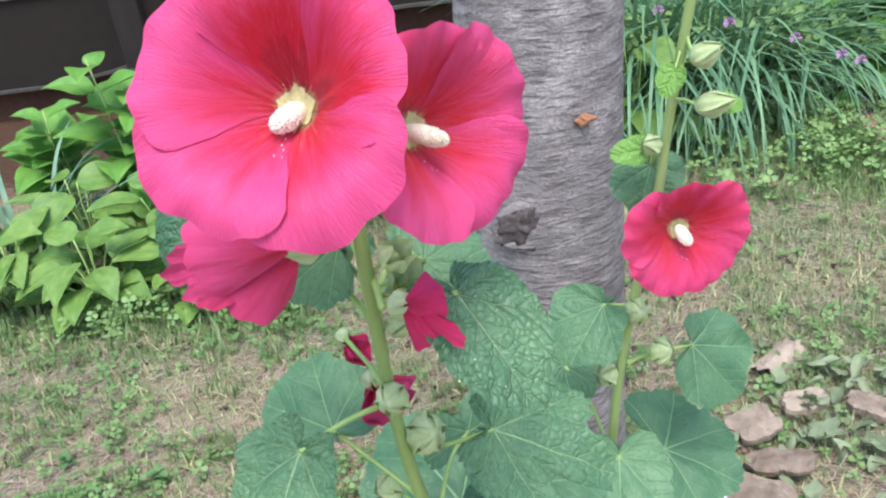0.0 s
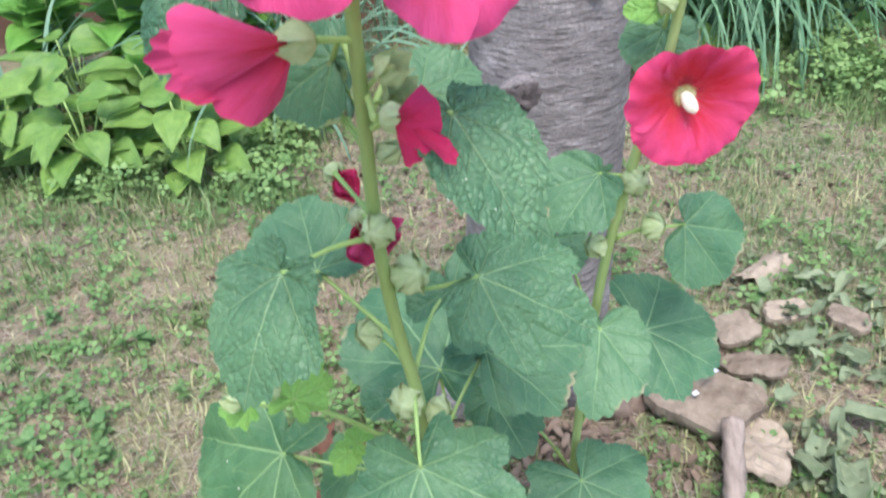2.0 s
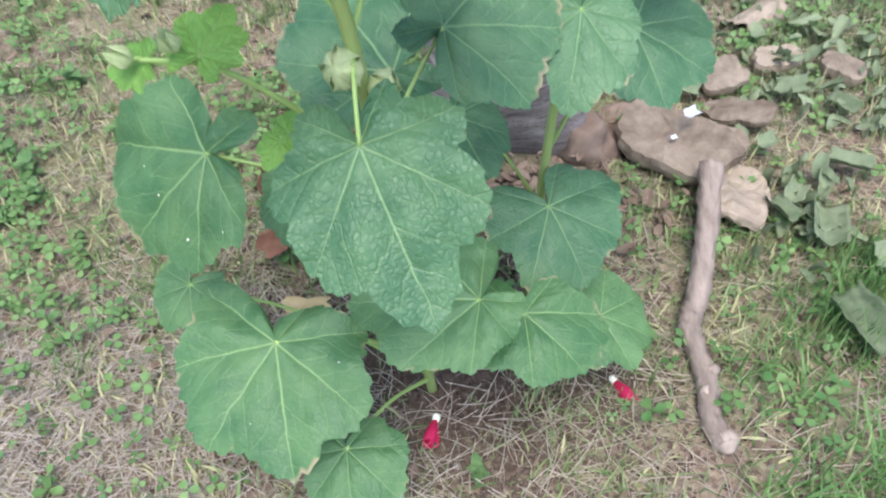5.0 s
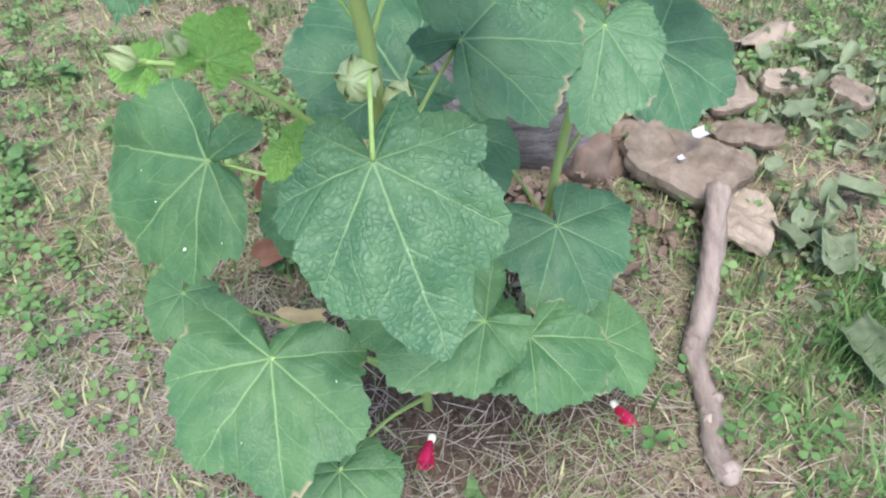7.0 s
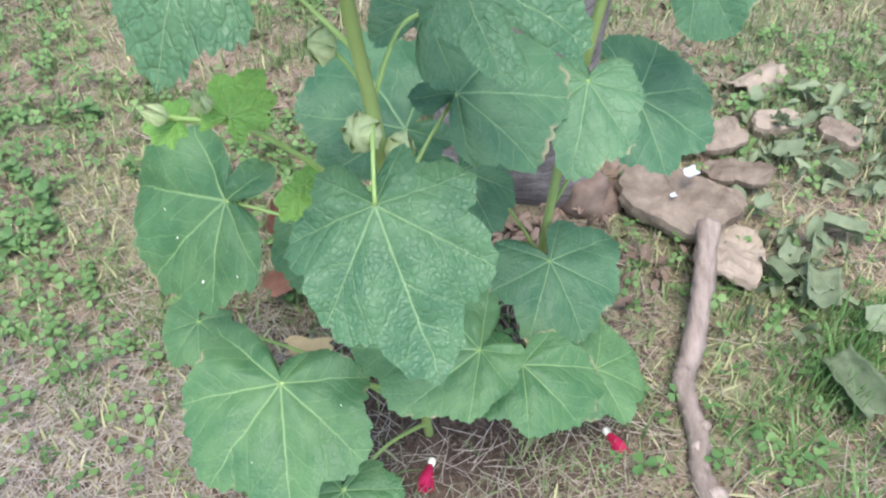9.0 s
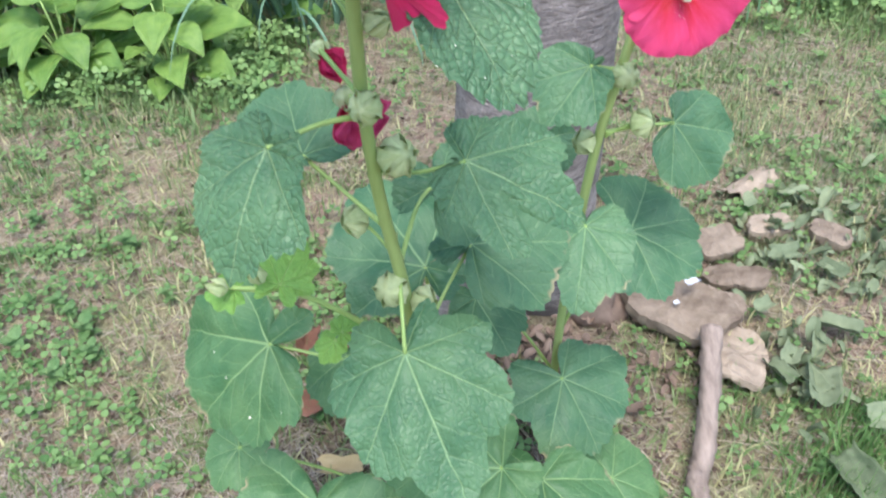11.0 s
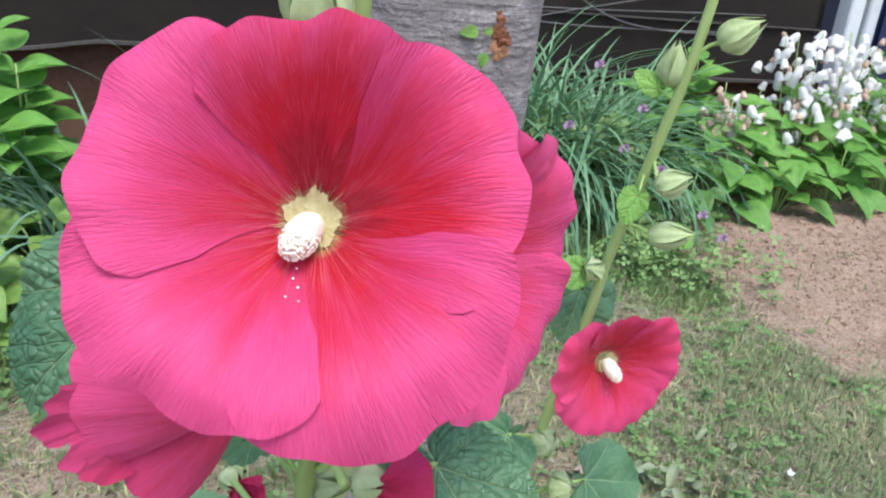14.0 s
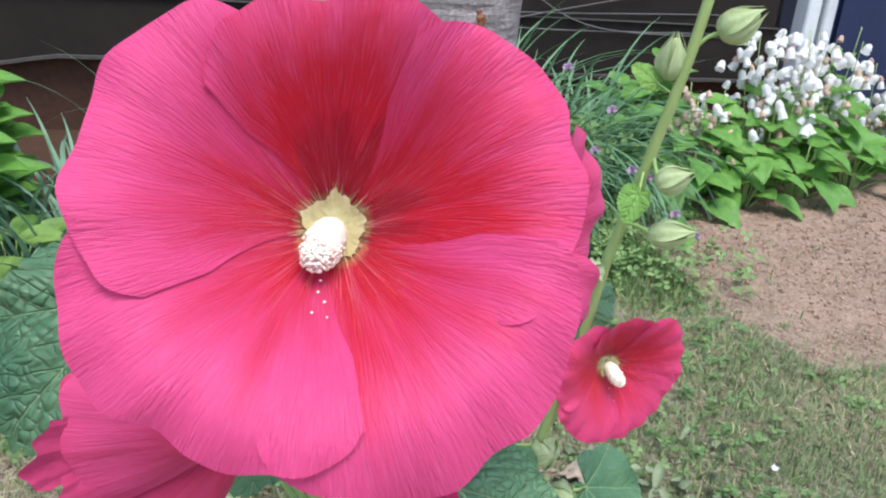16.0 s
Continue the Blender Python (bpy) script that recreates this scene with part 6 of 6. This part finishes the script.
def sheet(length, width, curl, seed, thick=0.004):
    """A curled slab of dry bark with a ragged rim and real thickness."""
    na, nr = 16, 18
    top = []
    for i in range(nr + 1):
        s = i / nr
        for j in range(na + 1):
            a = -1 + 2 * j / na
            end = 0.26 * noise.noise(Vector((a * 2.2, seed, 1))) + 0.10 * noise.noise(Vector((a * 7, seed, 2)))
            side = 1 + 0.22 * noise.noise(Vector((s * 3, seed, 5))) + 0.10 * noise.noise(Vector((s * 9, seed, 6)))
            x = length * ((s - 0.5) * (1 + end * (1 if s > 0.5 else -1)))
            y = width * a * 0.5 * side
            z = curl * width * (a * a) * 0.5 + 0.06 * length * noise.noise(Vector((s * 2.5, a * 1.5, seed))) + 0.012 * length * noise.noise(Vector((s * 9, a * 6, seed)))
            z += 0.035 * length * abs(noise.noise(Vector((s * 1.2 + a * 2.6, a * 0.8, seed + 3)))) - 0.03 * length * abs(noise.noise(Vector((s * 4 - a, a * 3, seed + 7))))
            top.append((x, y, z))
    n_ = len(top)
    verts = top + [(x, y, z - thick) for x, y, z in top]
    faces = []
    for i in range(nr):
        for j in range(na):
            b_ = i * (na + 1) + j
            faces.append((b_, b_ + 1, b_ + na + 2, b_ + na + 1))
            faces.append((b_ + n_, b_ + n_ + na + 1, b_ + n_ + na + 2, b_ + n_ + 1))
    rim = [j for j in range(na + 1)] + [i * (na + 1) + na for i in range(1, nr + 1)] + [nr * (na + 1) + j for j in range(na - 1, -1, -1)] + [i * (na + 1) for i in range(nr - 1, 0, -1)]
    for k in range(len(rim)):
        p, q = rim[k], rim[(k + 1) % len(rim)]
        faces.append((p, p + n_, q + n_, q))
    return verts, faces


def lay(name, geometry, mat, place, turn, label, category, group=""):
    return solid(name, geometry[0], geometry[1], mat, label, category, pose(place[0], place[1], place[2], *turn), group)


def slab(length, width, thick, seed, warp=0.07):
    """A broken chunk of thick dry bark: jagged outline, uneven top, rough broken sides."""
    na = 54
    verts, faces = [], []

    def rim(a):
        c, s_ = abs(math.cos(a)) / (length / 2), abs(math.sin(a)) / (width / 2)
        r = (c**4 + s_**4) ** -0.25
        return r * (1 + 0.26 * noise.noise(Vector((math.cos(a) * 1.5, math.sin(a) * 1.5, seed))) + 0.10 * noise.noise(Vector((math.cos(a) * 5, math.sin(a) * 5, seed + 4))))

    def top(x, y):
        p = Vector((x / length * 2.2, y / length * 2.2, seed * 1.7))
        step = math.floor(3 * (noise.noise(p * 1.3) + 0.5)) / 3
        return warp * length * (noise.noise(p) + 0.3 * step) + 0.03 * length * noise.noise(p * 5)

    rows = [(q, 1) for q in (0.18, 0.4, 0.62, 0.8, 0.92, 1.0)] + [(1.02, 0.55), (0.98, 0.1), (0.9, -0.1), (0.5, -0.1)]
    for q, level in rows:
        for k in range(na):
            a = 2 * math.pi * k / na
            r = rim(a) * q * (1 + (0.06 * noise.noise(Vector((a * 3, level * 4, seed))) if level < 1 else 0))
            x, y = r * math.cos(a), r * math.sin(a)
            z = top(x, y) + thick * (level - 0.5)
            verts.append((x, y, z))
    for i in range(len(rows) - 1):
        for k in range(na):
            k2 = (k + 1) % na
            faces.append((i * na + k, (i + 1) * na + k, (i + 1) * na + k2, i * na + k2))
    faces.append(tuple(range(na)))
    faces.append(tuple((len(rows) - 1) * na + k for k in range(na))[::-1])
    return verts, faces


CHUNKS = ((0.175, 0.115, 0.030, 11, (0.374, 1.080, 0.048), (10, 8, -32), "thick broken chunk of dry brown bark with a dark underside"),
          (0.150, 0.098, 0.014, 5, (0.458, 0.985, 0.024), (6, 10, 75), "flat pale slab of dry bark under a stick"),
          (0.085, 0.075, 0.018, 7, (0.480, 1.275, 0.034), (8, -6, 20), "squarish pale chunk of dry bark among withered leaves"),
          (0.105, 0.050, 0.014, 9, (0.490, 1.170, 0.036), (10, -8, -12), "narrow pale splinter of dry bark"),
          (0.110, 0.050, 0.012, 12, (0.440, 1.100, 0.040), (12, 4, -20), "narrow pale splinter of dry bark"),
          (0.085, 0.050, 0.022, 15, (0.590, 1.335, 0.028), (6, 4, 15), "rounded chunk of dry brown bark among withered leaves"),
          (0.080, 0.055, 0.020, 18, (0.705, 1.318, 0.022), (4, 4, -30), "dark brown chunk of rotten bark on the grass"),
          (0.075, 0.045, 0.016, 21, (0.350, 1.230, 0.030), (10, 12, 10), "orange-brown chunk of bark behind a stone"))
for length, width, thick, seed, at, turn, label in CHUNKS:
    lay("bark_chunk", slab(length, width, thick, seed), SHEATH, at, turn, label, "bark", "broken bark by the trunk").data.polygons.foreach_set("use_smooth", [False] * (54 * 9 + 2))
lay("bark_sheet", sheet(0.15, 0.07, -0.6, 9), SHEATH, (0.60, 1.50, 0.030), (6, 4, 48), "narrow rolled sheet of dry bark among withered leaves", "bark", "fallen bark sheets")
v, f = tube([(0.417, 1.00, 0.072), (0.402, 0.90, 0.044), (0.380, 0.80, 0.024), (0.364, 0.755, 0.018), (0.362, 0.725, 0.016), (0.372, 0.66, 0.014), (0.368, 0.61, 0.014), (0.380, 0.570, 0.014)], (0.0165, 0.0155, 0.0150, 0.0140, 0.0132, 0.0140), 18, 12, 0.30, 2)
stick = solid("stick", v, f, WOOD, "knobbly grey-brown stick leaning on a sheet of bark", "stick")
for x, y, z, s in ((0.358, 0.748, 0.026, 0.011), (0.378, 0.672, 0.020, 0.009), (0.366, 0.640, 0.022, 0.007), (0.380, 0.575, 0.017, 0.014), (0.396, 0.86, 0.040, 0.008)):
    v, f = lump(s, x * 9 + y, (1, 1.1, 0.9), 0.5)
    put("knot", mesh_of("knot", v, f, WOOD), stick, Matrix.Translation((x, y, z)))
for x, y, s, sq in ((0.240, 1.090, 0.050, (0.95, 0.8, 1.0)), (0.300, 1.18, 0.030, (1.2, 0.8, 0.7)), (0.345, 1.24, 0.024, (1, 0.8, 0.7)), (0.338, 0.712, 0.010, (0.7, 1.3, 0.6))):
    v, f = lump(s, x * 13, sq, 0.6, 3)
    v = [Vector(q) * (1 + 0.12 * noise.noise(Vector(q) * 60)) for q in v]
    solid("stone", v, f, BROWN_STONE, "rounded brown stone near the foot of the trunk", "stone", Matrix.Translation((x, y, s * sq[2] * 0.6)), "stones by the trunk")
for x, y, turn in ((0.268, 0.640, -50), (0.034, 0.570, -100)):
    fallen = thing("fallen_flower", (x, y, 0.012), "rolled crimson flower fallen on the soil", "flower", "fallen flowers")
    m = pose(x, y, 0.014, 0, 0, turn)
    for k in range(2):
        put("petal", rolled_petal(0.036, 0.0085 - 0.003 * k, 40 + 150 * k, 280, 3 + k, PETAL_DEEP), fallen, m @ pose(-0.018, 0, 0))
    v, f = lump(0.0048, 2, (1.3, 1, 1), 0.5)
    put("base", mesh_of("base", v, f, POLLEN), fallen, m @ pose(-0.02, 0, 0), "whitish dry flower base")
for k, (x, y, turn, s) in enumerate(((0.574, 0.92, 75, 0.12), (0.58, 0.745, -60, 0.13), (0.518, 0.946, 115, 0.075), (0.414, 1.235, -15, 0.075), (0.60, 1.24, 20, 0.09), (0.53, 1.10, 40, 0.06), (0.67, 1.20, -40, 0.07), (0.63, 0.66, 30, 0.08), (0.66, 0.86, 20, 0.11), (0.70, 0.74, 70, 0.12), (0.56, 0.93, 110, 0.08), (0.76, 0.66, -20, 0.10), (0.545, 0.985, 60, 0.07), (0.64, 1.05, 150, 0.09))):
    lay("withered_leaf", sheet(s * 0.72, s * 0.42, 0.75, 20 + k, 0.0012), PALE_DEAD, (x, y, 0.035), (10, 6, turn), "large withered pale green leaf lying on grass", "leaf", "withered leaves")
SCRAPW = plain_material("white paper scrap", (0.48, 0.50, 0.56), (0.68, 0.70, 0.74), 50, 0.7, 0.0005)
for x, y, z, s in ((0.395, 1.085, 0.10, 0.028), (0.998, 1.436, 0.03, 0.022), (0.372, 1.065, 0.068, 0.012)):
    lay("paper_scrap", sheet(s, s * 0.6, 0.6, 31, 0.001), SCRAPW, (x, y, z), (12, 8, 40), "small crumpled white scrap of litter", "litter", "paper scraps")
DRY = plain_material("red-brown dry leaf", (0.085, 0.040, 0.026), (0.25, 0.120, 0.078), 60, 0.7, 0.001)
STALE = plain_material("yellowed dry leaf", (0.36, 0.25, 0.11), (0.58, 0.45, 0.26), 50, 0.7, 0.001)
for k, (x, y, z, turn, s_, mat) in enumerate(((-0.20, 0.86, 0.03, 60, 0.09, DRY), (-0.25, 0.98, 0.03, 100, 0.08, DRY), (-0.17, 0.95, 0.03, 20, 0.07, DRY), (-0.145, 0.73, 0.035, 10, 0.06, STALE), (-0.12, 0.83, 0.03, -40, 0.07, DRY))):
    lay("dry_leaf", sheet(s_, s_ * 0.45, 0.9, 50 + k, 0.001), mat, (x, y, z), (14, 10, turn), "curled dry leaf lying under the hollyhock", "leaf", "dry leaves")
v, f = box(-0.98, -0.52, 1.93, 2.00, -0.02, 0.022, 0.008)
solid("edging_stone", v, f, BROWN_STONE, "low grey edging stone in front of the hostas", "kerb", pose(-0.10, -0.02, 0, 0, 0, -3))


# seedlings with small leaves in rosettes
WEED = leaf_material("pale weed leaf", (0.11, 0.22, 0.075), (0.24, 0.38, 0.15), (0.30, 0.44, 0.20), 0.4, 0.5, 0.2)


def rosette(place, seed, size=0.05, n_=8):
    rnd = random.Random(seed)
    plant = thing("seedling", place, "small green weed seedling with oval leaves in the lawn", "weed", "weed seedlings")
    kinds = ovates(WEED, size * 0.62, size * 0.36)
    for k in range(n_):
        a = k * 2.4
        d = Vector((math.cos(a), math.sin(a), rnd.uniform(0.35, 1.3)))
        put("leaf", kinds[k % 4], plant, facing(Vector(place) + Vector((0, 0, 0.004 + 0.004 * k)), d, Vector((-d.x * 0.5, -d.y * 0.5 - 0.1, 1))) @ Matrix.Scale(rnd.uniform(0.7, 1.1), 4))


for k, (x, y, s) in enumerate(((-0.679, 1.25, 0.05), (-0.738, 1.066, 0.045), (-0.656, 1.003, 0.05), (-0.912, 1.316, 0.04), (-0.54, 1.097, 0.03), (-0.661, 0.894, 0.045), (-0.764, 0.959, 0.05), (-0.70, 1.04, 0.035), (-0.62, 0.95, 0.04), (0.95, 1.75, 0.045), (-0.35, 0.80, 0.045), (-0.30, 0.74, 0.045), (0.30, 0.72, 0.03), (0.09, 0.52, 0.03))):
    rosette((x, y, 0.005), 80 + k, s)
